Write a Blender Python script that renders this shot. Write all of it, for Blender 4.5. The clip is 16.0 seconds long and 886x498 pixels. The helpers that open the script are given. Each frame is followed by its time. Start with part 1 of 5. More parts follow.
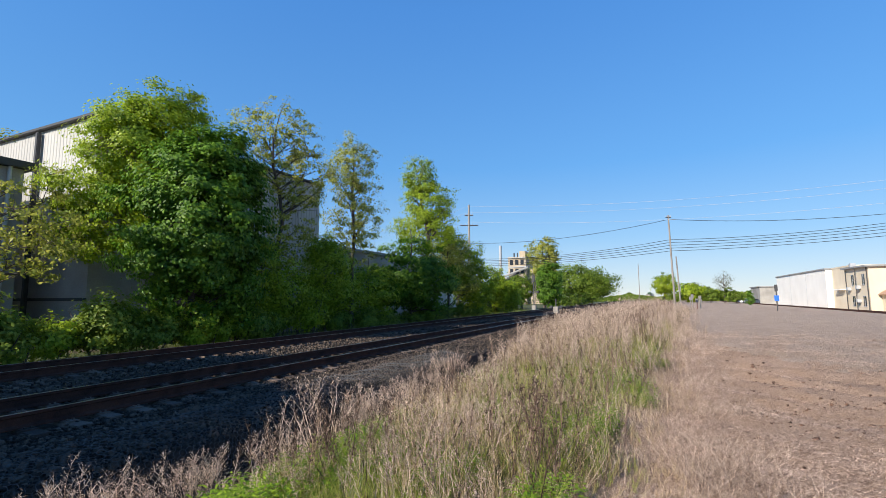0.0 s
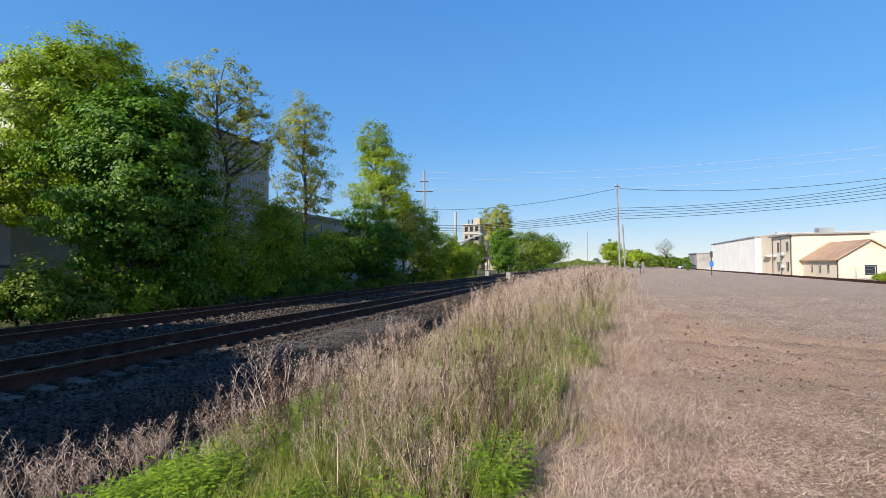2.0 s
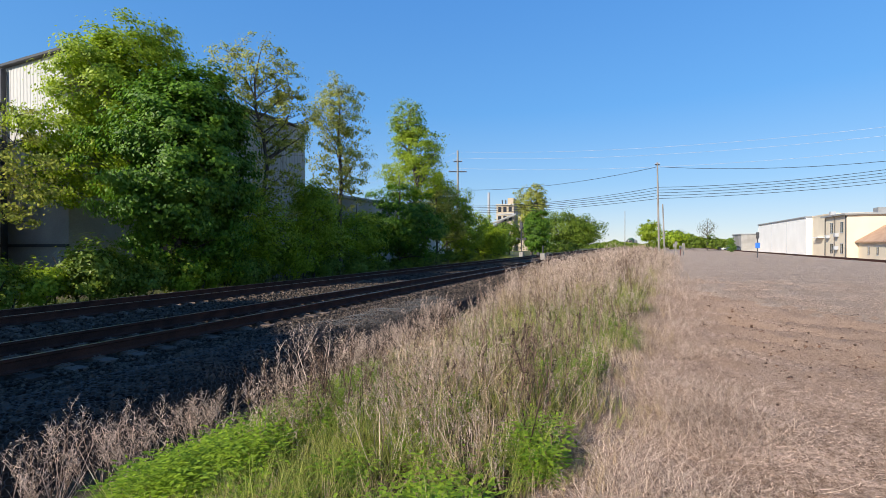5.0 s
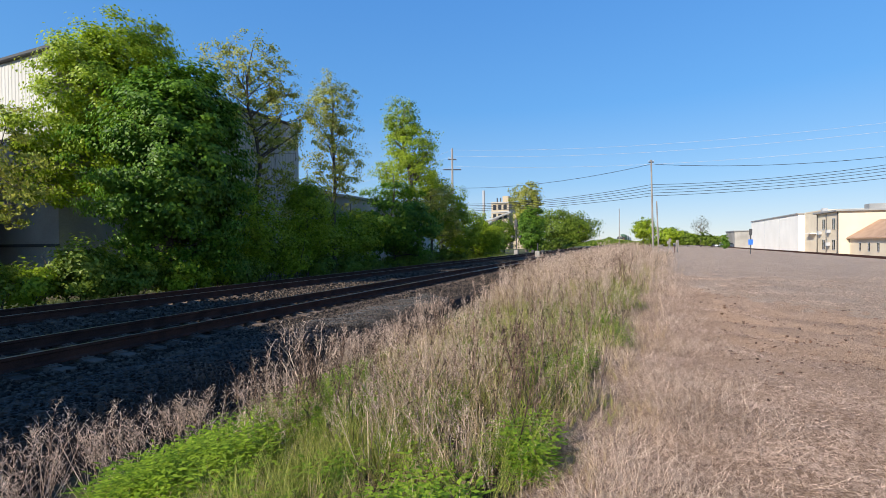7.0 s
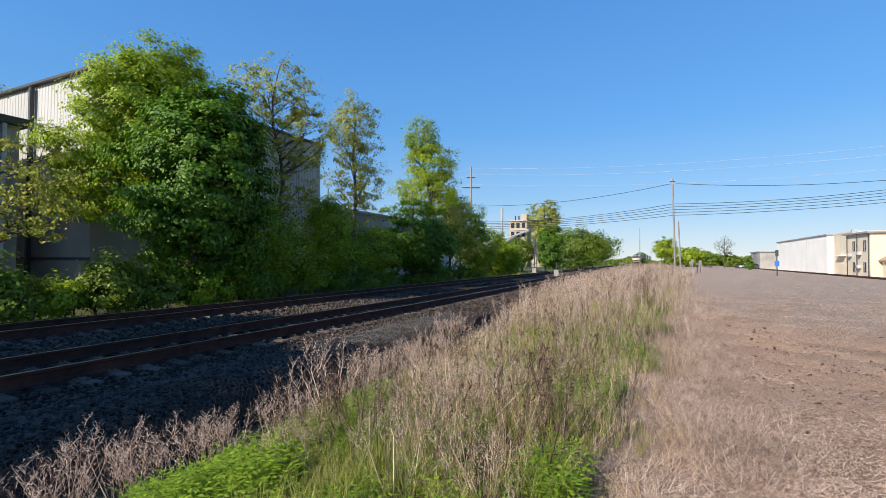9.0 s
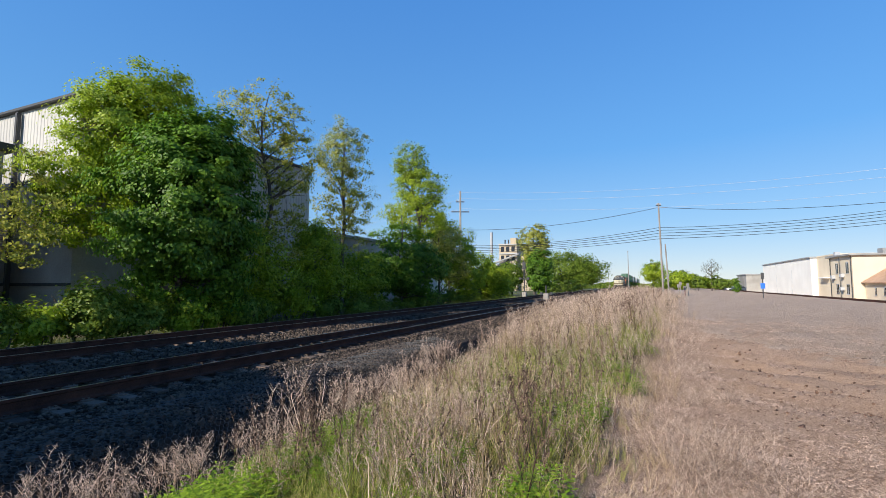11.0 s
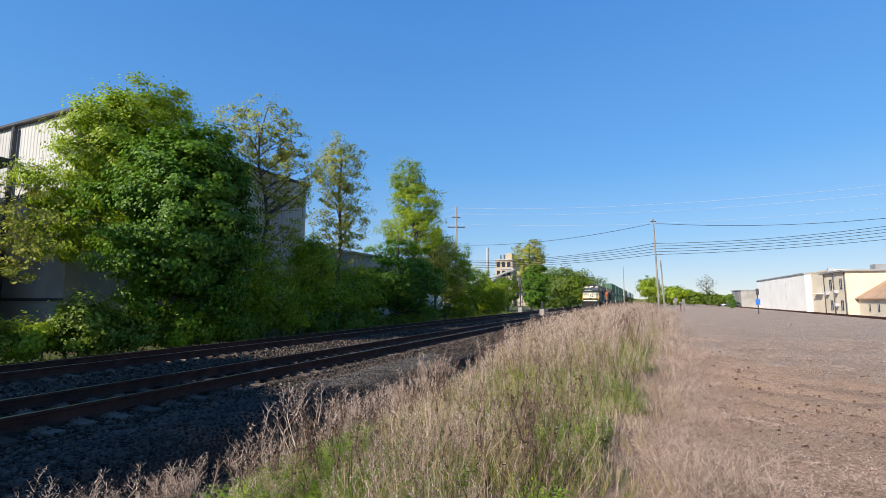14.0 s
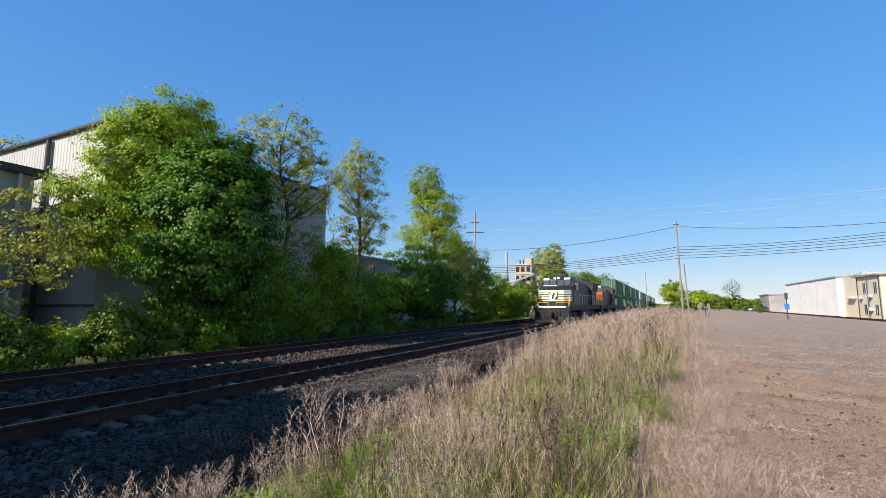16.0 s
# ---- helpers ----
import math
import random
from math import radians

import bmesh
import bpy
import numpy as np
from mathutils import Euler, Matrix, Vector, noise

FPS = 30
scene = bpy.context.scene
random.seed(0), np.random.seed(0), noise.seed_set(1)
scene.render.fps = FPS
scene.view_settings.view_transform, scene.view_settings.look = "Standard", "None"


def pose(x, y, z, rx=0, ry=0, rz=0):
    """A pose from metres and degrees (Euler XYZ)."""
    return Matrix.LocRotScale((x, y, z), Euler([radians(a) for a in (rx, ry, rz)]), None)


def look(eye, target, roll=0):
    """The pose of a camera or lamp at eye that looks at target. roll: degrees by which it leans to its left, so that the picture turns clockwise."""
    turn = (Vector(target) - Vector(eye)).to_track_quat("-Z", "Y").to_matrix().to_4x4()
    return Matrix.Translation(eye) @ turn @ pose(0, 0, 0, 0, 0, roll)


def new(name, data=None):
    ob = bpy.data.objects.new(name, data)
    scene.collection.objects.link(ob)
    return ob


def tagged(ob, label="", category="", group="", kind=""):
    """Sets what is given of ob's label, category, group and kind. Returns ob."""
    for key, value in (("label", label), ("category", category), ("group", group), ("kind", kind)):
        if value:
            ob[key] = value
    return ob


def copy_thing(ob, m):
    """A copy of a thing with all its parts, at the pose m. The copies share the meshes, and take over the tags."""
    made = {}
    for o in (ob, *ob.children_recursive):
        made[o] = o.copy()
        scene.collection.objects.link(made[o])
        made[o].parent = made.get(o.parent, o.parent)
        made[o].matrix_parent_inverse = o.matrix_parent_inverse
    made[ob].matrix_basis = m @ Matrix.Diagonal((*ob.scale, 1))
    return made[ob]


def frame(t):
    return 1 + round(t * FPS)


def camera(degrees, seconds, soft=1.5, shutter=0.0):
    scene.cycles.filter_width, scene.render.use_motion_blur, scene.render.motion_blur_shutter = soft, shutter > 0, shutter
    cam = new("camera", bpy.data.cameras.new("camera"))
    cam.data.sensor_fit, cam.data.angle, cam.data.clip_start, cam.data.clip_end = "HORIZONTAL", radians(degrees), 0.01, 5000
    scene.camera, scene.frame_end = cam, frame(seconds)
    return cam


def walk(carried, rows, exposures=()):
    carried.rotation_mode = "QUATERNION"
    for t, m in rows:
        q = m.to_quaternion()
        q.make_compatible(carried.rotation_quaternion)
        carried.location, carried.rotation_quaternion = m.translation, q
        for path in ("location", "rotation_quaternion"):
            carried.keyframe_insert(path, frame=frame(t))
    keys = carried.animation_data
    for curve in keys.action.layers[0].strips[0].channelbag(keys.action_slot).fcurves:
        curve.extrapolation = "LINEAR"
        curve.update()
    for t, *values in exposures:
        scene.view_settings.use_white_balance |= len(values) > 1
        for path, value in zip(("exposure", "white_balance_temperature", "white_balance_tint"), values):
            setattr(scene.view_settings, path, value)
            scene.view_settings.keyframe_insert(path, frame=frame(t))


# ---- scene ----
cam = camera(87.33, 16.0, soft=0.5)
# seconds, eye x y z, heading, tilt and lean in degrees
walk(cam, [(t, pose(x, y, z, 90 + tilt, 0, -head) @ pose(0, 0, 0, 0, 0, lean)) for t, x, y, z, head, tilt, lean in [
    (0.0, 0.021, -0.066, 1.672, 0.701, 6.011, -0.263),
    (0.5, 0.018, -0.069, 1.674, 2.460, 4.885, -0.279),
    (1.0, -0.004, -0.065, 1.678, 4.526, 3.030, -0.283),
    (1.5, 0.015, -0.031, 1.671, 5.843, 2.355, -0.324),
    (2.0, 0.016, -0.039, 1.674, 6.230, 1.832, -0.341),
    (2.5, 0.011, -0.038, 1.672, 6.310, 1.426, -0.267),
    (3.0, 0.012, -0.028, 1.670, 5.919, 1.064, -0.212),
    (3.5, -0.003, -0.034, 1.671, 4.928, 0.622, -0.145),
    (4.0, -0.034, -0.031, 1.669, 3.998, 0.390, -0.139),
    (4.5, -0.038, -0.029, 1.672, 3.087, 0.093, -0.142),
    (4.7, -0.040, -0.033, 1.673, 2.200, -0.356, -0.132),
    (6.8, 0.009, 0.010, 1.662, 2.315, -0.882, -0.422),
    (7.0, 0.019, 0.009, 1.660, 2.740, -0.768, -0.445),
    (7.5, 0.041, 0.001, 1.642, 2.835, -0.019, -0.309),
    (8.0, 0.060, -0.030, 1.672, 2.249, 0.257, -0.146),
    (8.5, 0.032, -0.002, 1.675, 0.743, 0.645, -0.010),
    (9.0, -0.069, 0.022, 1.701, 0.605, 1.350, 0.261),
    (11.3, 0.045, 0.033, 1.688, 1.979, 4.416, 0.099),
    (11.5, 0.039, 0.007, 1.700, 2.022, 4.342, 0.282),
    (12.0, 0.008, 0.003, 1.698, 2.368, 4.742, 0.198),
    (12.5, -0.010, 0.013, 1.709, 2.569, 5.168, 0.189),
    (13.0, -0.006, 0.026, 1.722, 2.587, 5.564, 0.137),
    (13.5, -0.006, 0.051, 1.723, 2.486, 5.889, 0.122),
    (14.0, -0.008, 0.059, 1.723, 2.321, 6.175, 0.084),
    (14.5, -0.008, 0.060, 1.722, 2.128, 6.375, 0.020),
    (15.0, -0.010, 0.061, 1.722, 1.814, 6.491, 0.032),
    (15.5, -0.019, 0.060, 1.722, 1.193, 6.616, 0.012),
    (16.0, -0.030, 0.049, 1.719, -0.000, 6.823, -0.054),
]], exposures=[(0.0, 0.56), (16.0, 0.52)])

# ---- world, sun, exposure ----
SUN_HEADING, SUN_HEIGHT = -128.0, 30.0
world = bpy.data.worlds.new("world")
scene.world = world
world.use_nodes = True
wn = world.node_tree
sky = wn.nodes.new("ShaderNodeTexSky")
sky.sky_type, sky.sun_disc = "NISHITA", False
sky.sun_elevation, sky.sun_rotation = radians(SUN_HEIGHT), radians(SUN_HEADING)
sky.air_density, sky.dust_density, sky.ozone_density = 1.0, 0.0, 1.6
soft_sky, tint, lift = wn.nodes.new("ShaderNodeGamma"), wn.nodes.new("ShaderNodeValToRGB"), wn.nodes.new("ShaderNodeVectorMath")
way, height, deep = wn.nodes.new("ShaderNodeTexCoord"), wn.nodes.new("ShaderNodeSeparateXYZ"), wn.nodes.new("ShaderNodeMix")
soft_sky.inputs["Gamma"].default_value = 0.35
tint.color_ramp.elements[0].color, tint.color_ramp.elements[1].color = (0.64, 0.71, 0.81, 1), (0.055, 0.17, 0.44, 1)
for at_z, c in ((0.12, (0.375, 0.60, 0.86, 1)), (0.27, (0.22, 0.52, 0.92, 1)), (0.55, (0.16, 0.455, 0.95, 1))):
    tint.color_ramp.elements.new(at_z).color = c
wn.links.new(way.outputs["Generated"], height.inputs[0])
wn.links.new(height.outputs["Z"], tint.inputs[0])
wn.links.new(sky.outputs[0], soft_sky.inputs[0])
deep.data_type, deep.blend_type = "RGBA", "MULTIPLY"
deep.inputs[0].default_value = 1.0
wn.links.new(soft_sky.outputs[0], deep.inputs[6])
wn.links.new(tint.outputs[0], deep.inputs[7])
lift.operation = "SCALE"
lift.inputs["Scale"].default_value = 2.42
wn.links.new(deep.outputs[2], lift.inputs[0])
wn.links.new(lift.outputs[0], wn.nodes["Background"].inputs[0])
wn.nodes["Background"].inputs[1].default_value = 0.15
sun = new("sun", bpy.data.lights.new("sun", "SUN"))
sun.data.energy, sun.data.angle, sun.data.color = 5.0, radians(0.5), (1.0, 0.92, 0.79)
sh, sv = radians(SUN_HEADING), radians(SUN_HEIGHT)
sun.matrix_world = look((0, 0, 60), Vector((0, 0, 60)) - Vector((math.sin(sh) * math.cos(sv), math.cos(sh) * math.cos(sv), math.sin(sv))))

# ---- the track's frame: s metres along the rails, p metres to the right of the eye ----
TURN = 25.6
DX, DY = math.sin(radians(TURN)), math.cos(radians(TURN))


def tr(s, p, z=0.0):
    return Vector((s * DX + p * DY, s * DY - p * DX, z))


def along(s, p, z=0.0, turn=0.0):
    """A pose on the track's frame: local y runs along the rails, local x to the right."""
    return Matrix.Translation(tr(s, p, z)) @ pose(0, 0, 0, 0, 0, -TURN + turn)


# ---- materials ----
def material(name, colours, rough=0.8, scale=4.0, fine=60.0, bump=0.15, metal=0.0, island=0.0, leafy=0.0, stretch=(1, 1, 1), gloss=0.3, glow=0.0, objects=0.0):
    """colours: dark, light and (optionally) stain; coarse stains and fine grain both vary them."""
    m = bpy.data.materials.new(name)
    m.use_nodes = True
    t = m.node_tree
    b = t.nodes["Principled BSDF"]
    N, L = t.nodes.new, t.links.new
    co = N("ShaderNodeTexCoord")
    mp = N("ShaderNodeMapping")
    mp.inputs["Scale"].default_value = stretch
    L(co.outputs["Object"], mp.inputs[0])
    big, small = N("ShaderNodeTexNoise"), N("ShaderNodeTexNoise")
    big.inputs["Scale"].default_value, small.inputs["Scale"].default_value = scale, fine
    big.inputs["Detail"].default_value, small.inputs["Detail"].default_value = 6, 4
    L(mp.outputs[0], big.inputs[0]), L(mp.outputs[0], small.inputs[0])
    ramp = N("ShaderNodeValToRGB")
    e = ramp.color_ramp.elements
    e[0].position, e[1].position = 0.32, 0.68
    e[0].color, e[1].color = (*colours[0], 1), (*colours[1], 1)
    mixv = N("ShaderNodeMath")
    mixv.operation = "MULTIPLY_ADD"
    L(small.outputs["Fac"], mixv.inputs[0])
    mixv.inputs[1].default_value = 0.55
    half = N("ShaderNodeMath")
    half.operation = "MULTIPLY_ADD"
    L(big.outputs["Fac"], half.inputs[0])
    half.inputs[1].default_value, half.inputs[2].default_value = 0.75, -0.15
    L(half.outputs[0], mixv.inputs[2])
    value = mixv.outputs[0]
    if island or objects:
        src = N("ShaderNodeNewGeometry").outputs["Random Per Island"] if island else N("ShaderNodeObjectInfo").outputs["Random"]
        add = N("ShaderNodeMath")
        add.operation = "MULTIPLY_ADD"
        L(src, add.inputs[0])
        add.inputs[1].default_value = island or objects
        sub = N("ShaderNodeMath")
        sub.operation = "SUBTRACT"
        L(value, sub.inputs[0])
        sub.inputs[1].default_value = (island or objects) / 2
        L(sub.outputs[0], add.inputs[2])
        value = add.outputs[0]
    L(value, ramp.inputs[0])
    colour = ramp.outputs[0]
    if len(colours) > 2:
        stain = N("ShaderNodeTexNoise")
        stain.inputs["Scale"].default_value, stain.inputs["Detail"].default_value = scale * 0.35, 5
        L(mp.outputs[0], stain.inputs[0])
        sr = N("ShaderNodeValToRGB")
        sr.color_ramp.elements[0].position, sr.color_ramp.elements[1].position = 0.48, 0.64
        L(stain.outputs["Fac"], sr.inputs[0])
        mx = N("ShaderNodeMix")
        mx.data_type = "RGBA"
        L(sr.outputs[0], mx.inputs[0]), L(colour, mx.inputs[6])
        mx.inputs[7].default_value = (*colours[2], 1)
        colour = mx.outputs[2]
    L(colour, b.inputs["Base Color"])
    b.inputs["Roughness"].default_value, b.inputs["Metallic"].default_value = rough, metal
    b.inputs["Specular IOR Level"].default_value = gloss
    if bump:
        bp = N("ShaderNodeBump")
        bp.inputs["Strength"].default_value, bp.inputs["Distance"].default_value = bump, 0.02
        L(small.outputs["Fac"], bp.inputs["Height"]), L(bp.outputs[0], b.inputs["Normal"])
    if glow:
        L(colour, b.inputs["Emission Color"])
        b.inputs["Emission Strength"].default_value = glow
    if leafy:
        tl, ms = N("ShaderNodeBsdfTranslucent"), N("ShaderNodeMixShader")
        L(colour, tl.inputs[0])
        ms.inputs[0].default_value = leafy
        out = t.nodes["Material Output"]
        L(b.outputs[0], ms.inputs[1]), L(tl.outputs[0], ms.inputs[2]), L(ms.outputs[0], out.inputs[0])
    return m


def plain(name, c, rough=0.5, metal=0.0, glow=0.0):
    d = [v * 0.8 for v in c]
    return material(name, (d, c), rough, 3.0, 40.0, 0.05, metal, glow=glow)


M = {
    "ballast": material("ballast", ((0.016, 0.011, 0.008), (0.075, 0.053, 0.039)), 0.9, 9, 38, 0.9),
    "stone": material("stone", ((0.014, 0.011, 0.009), (0.125, 0.094, 0.073)), 0.85, 5, 60, 0.3, island=0.5),
    "stone_single": material("stone_single", ((0.014, 0.011, 0.009), (0.125, 0.094, 0.073)), 0.85, 5, 60, 0.3, objects=0.5),
    "rust": material("rust", ((0.028, 0.010, 0.007), (0.085, 0.032, 0.020)), 0.85, 3, 50, 0.25),
    "railhead": material("railhead", ((0.35, 0.33, 0.31), (0.55, 0.53, 0.50)), 0.32, 2, 80, 0.05, metal=1.0, stretch=(1, 0.1, 1)),
    "tie": material("tie", ((0.05, 0.035, 0.028), (0.17, 0.125, 0.10)), 0.9, 3, 40, 0.4, stretch=(0.3, 3, 3), objects=0.4),
    "tie_far": material("tie_far", ((0.05, 0.035, 0.028), (0.17, 0.125, 0.10)), 0.9, 3, 40, 0.4, island=0.4),
    "wire": plain("wire", (0.095, 0.098, 0.105), 0.6, 0.3),
    "verge": material("verge", ((0.035, 0.05, 0.015), (0.10, 0.12, 0.04), (0.09, 0.07, 0.045)), 0.95, 1.5, 30, 0.5),
    "bank": material("bank", ((0.045, 0.036, 0.022), (0.13, 0.10, 0.062), (0.04, 0.045, 0.016)), 0.95, 1.2, 30, 0.5),
    "bark": material("bark", ((0.045, 0.036, 0.03), (0.14, 0.115, 0.095)), 0.9, 4, 30, 0.6, stretch=(3, 3, 0.6)),
    "weed_dry": material("weed_dry", ((0.13, 0.085, 0.062), (0.78, 0.60, 0.48)), 0.9, 0.9, 50, 0.0, island=0.6, leafy=0.2),
    "weed_tan": material("weed_tan", ((0.22, 0.145, 0.08), (0.60, 0.46, 0.28)), 0.9, 0.9, 50, 0.0, island=0.6, leafy=0.2),
    "weed_dark": material("weed_dark", ((0.045, 0.028, 0.02), (0.24, 0.155, 0.115)), 0.9, 0.9, 50, 0.0, island=0.6, leafy=0.15),
    "straw": material("straw", ((0.18, 0.11, 0.075), (0.74, 0.535, 0.41)), 0.9, 1.2, 50, 0.0, island=0.75),
    "grass": material("grass", ((0.10, 0.15, 0.018), (0.44, 0.43, 0.11)), 0.7, 1.0, 30, 0.0, island=0.5, leafy=0.3),
    "herb": material("herb", ((0.12, 0.22, 0.012), (0.33, 0.45, 0.035)), 0.6, 1.0, 30, 0.0, island=0.4, leafy=0.35),
    "clod": material("clod", ((0.07, 0.038, 0.026), (0.20, 0.115, 0.08)), 0.95, 3, 40, 0.4, island=0.4),
    "pebble": material("pebble", ((0.12, 0.088, 0.068), (0.38, 0.29, 0.235)), 0.9, 3, 40, 0.3, island=0.6),
    "wire_black": plain("wire_black", (0.03, 0.03, 0.033), 0.6),
    "wire_pale": plain("wire_pale", (0.6, 0.62, 0.65), 0.5),
}
for nm, a, b in (("leaf_maple", (0.06, 0.145, 0.012), (0.19, 0.34, 0.03)), ("leaf_lime", (0.20, 0.29, 0.014), (0.42, 0.52, 0.035)),
                 ("leaf_yellow", (0.24, 0.27, 0.035), (0.50, 0.49, 0.10)), ("leaf_mid", (0.10, 0.165, 0.016), (0.25, 0.34, 0.04)),
                 ("leaf_shrub", (0.12, 0.19, 0.018), (0.30, 0.38, 0.05)), ("leaf_dull", (0.10, 0.10, 0.035), (0.20, 0.19, 0.07))):
    M[nm] = material(nm, (a, b), 0.5, 0.8, 12, 0.0, island=0.5, leafy=0.48, gloss=0.35)


def yard_material():
    """Bare yard: straw-strewn earth, churned red-brown soil and trodden grey gravel, blended by the ground's own zone attributes with ragged edges."""
    m = bpy.data.materials.new("yard")
    m.use_nodes = True
    t = m.node_tree
    N, L = t.nodes.new, t.links.new
    b = t.nodes["Principled BSDF"]
    b.inputs["Roughness"].default_value, b.inputs["Specular IOR Level"].default_value = 0.95, 0.15
    co = N("ShaderNodeTexCoord").outputs["Object"]

    def grain(scale, detail, rough=0.6):
        n = N("ShaderNodeTexNoise")
        n.inputs["Scale"].default_value, n.inputs["Detail"].default_value, n.inputs["Roughness"].default_value = scale, detail, rough
        L(co, n.inputs[0])
        return n.outputs["Fac"]

    def ramp(value, *stops):
        r = N("ShaderNodeValToRGB")
        e = r.color_ramp.elements
        e[0].position, e[0].color = stops[0][0], (*stops[0][1], 1)
        e[1].position, e[1].color = stops[-1][0], (*stops[-1][1], 1)
        for at, c in stops[1:-1]:
            e.new(at).color = (*c, 1)
        L(value, r.inputs[0])
        return r.outputs[0]

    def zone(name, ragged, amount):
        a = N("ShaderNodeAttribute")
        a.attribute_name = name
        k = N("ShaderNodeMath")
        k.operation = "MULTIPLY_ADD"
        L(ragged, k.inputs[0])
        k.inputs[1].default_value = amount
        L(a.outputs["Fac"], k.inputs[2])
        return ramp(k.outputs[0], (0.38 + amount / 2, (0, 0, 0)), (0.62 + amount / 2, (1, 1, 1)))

    def blend(f, x, y):
        k = N("ShaderNodeMix")
        k.data_type = "RGBA"
        L(f, k.inputs[0]), L(x, k.inputs[6]), L(y, k.inputs[7])
        return k.outputs[2]
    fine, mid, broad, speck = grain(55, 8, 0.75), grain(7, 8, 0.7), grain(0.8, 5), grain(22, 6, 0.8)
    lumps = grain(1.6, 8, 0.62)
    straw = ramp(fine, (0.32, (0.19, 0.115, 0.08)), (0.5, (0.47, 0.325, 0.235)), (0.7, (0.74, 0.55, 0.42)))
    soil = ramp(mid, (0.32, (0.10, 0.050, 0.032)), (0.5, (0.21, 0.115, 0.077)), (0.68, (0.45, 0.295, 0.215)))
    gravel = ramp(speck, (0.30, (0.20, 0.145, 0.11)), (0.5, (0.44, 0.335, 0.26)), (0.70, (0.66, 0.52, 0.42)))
    # darker brown, in the bank's tones, for the ground under the weed strip
    dark_brown = ramp(mid, (0.3, (0.045, 0.036, 0.022)), (0.7, (0.13, 0.10, 0.062)))
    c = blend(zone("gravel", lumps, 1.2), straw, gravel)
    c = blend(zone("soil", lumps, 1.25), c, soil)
    c = blend(zone("weed_bed", mid, 0.8), c, dark_brown)
    tone = ramp(broad, (0.3, (0.80, 0.78, 0.76)), (0.7, (1.0, 1.0, 1.0)))
    mul = N("ShaderNodeMix")
    mul.data_type, mul.blend_type = "RGBA", "MULTIPLY"
    mul.inputs[0].default_value = 1.0
    L(c, mul.inputs[6]), L(tone, mul.inputs[7])
    L(mul.outputs[2], b.inputs["Base Color"])
    rough = N("ShaderNodeMath")
    rough.operation = "ADD"
    L(fine, rough.inputs[0]), L(mid, rough.inputs[1])
    bp = N("ShaderNodeBump")
    bp.inputs["Strength"].default_value, bp.inputs["Distance"].default_value = 1.0, 0.05
    L(rough.outputs[0], bp.inputs["Height"]), L(bp.outputs[0], b.inputs["Normal"])
    return m


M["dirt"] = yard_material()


# ---- mesh helpers ----
def mesh_object(name, verts, faces, mat, parent=None, smooth=False):
    me = bpy.data.meshes.new(name)
    me.from_pydata([tuple(v) for v in verts] if not isinstance(verts, np.ndarray) else verts.tolist(), [], faces if isinstance(faces, list) else faces.tolist())
    me.materials.append(mat)
    if smooth:
        me.polygons.foreach_set("use_smooth", [True] * len(me.polygons))
    ob = new(name, me)
    if parent:
        ob.parent = parent
    return ob


def part(name, bm, mat, parent=None, label="", smooth=False):
    me = bpy.data.meshes.new(name)
    bm.to_mesh(me)
    bm.free()
    for m in (mat if isinstance(mat, (list, tuple)) else [mat]):
        me.materials.append(m)
    if smooth:
        me.polygons.foreach_set("use_smooth", [True] * len(me.polygons))
    ob = new(name, me)
    if parent:
        ob.parent = parent
    if label:
        ob["label"] = label
    return ob


def thing(name, m, label, category, group="", kind=""):
    ob = new(name)
    ob.matrix_world = m
    ob.empty_display_size = 0.2
    return tagged(ob, label, category, group, kind)


def box(bm, x0, x1, y0, y1, z0, z1, bevel=0.0, index=0):
    r = bmesh.ops.create_cube(bm, size=1.0)
    for v in r["verts"]:
        v.co = Vector(((x0 + x1) / 2 + v.co.x * (x1 - x0), (y0 + y1) / 2 + v.co.y * (y1 - y0), (z0 + z1) / 2 + v.co.z * (z1 - z0)))
    fs = {f for v in r["verts"] for f in v.link_faces}
    for f in fs:
        f.material_index = index
    if bevel:
        es = {e for v in r["verts"] for e in v.link_edges}
        bmesh.ops.bevel(bm, geom=list(es), offset=bevel, segments=2, affect="EDGES")
    return bm


def boxed(*a, **k):
    return box(bmesh.new(), *a, **k)


def prism(bm, outline, y0, y1):
    """A solid of the outline (x, z) run along y."""
    a = [bm.verts.new((x, y0, z)) for x, z in outline]
    b = [bm.verts.new((x, y1, z)) for x, z in outline]
    n = len(a)
    bm.faces.new(a), bm.faces.new(b[::-1])
    for i in range(n):
        bm.faces.new((a[i], b[i], b[(i + 1) % n], a[(i + 1) % n]))
    bmesh.ops.recalc_face_normals(bm, faces=bm.faces)
    return bm


def rod(bm, a, b, r0, r1=None, n=8):
    a, b = Vector(a), Vector(b)
    r1 = r0 if r1 is None else r1
    q = (b - a).to_track_quat("Z", "Y")
    ring = [[bm.verts.new(p + q @ Vector((r * math.cos(2 * math.pi * i / n), r * math.sin(2 * math.pi * i / n), 0))) for i in range(n)] for p, r in ((a, r0), (b, r1))]
    for i in range(n):
        bm.faces.new((ring[0][i], ring[0][(i + 1) % n], ring[1][(i + 1) % n], ring[1][i]))
    bm.faces.new(ring[0][::-1]), bm.faces.new(ring[1])
    return bm


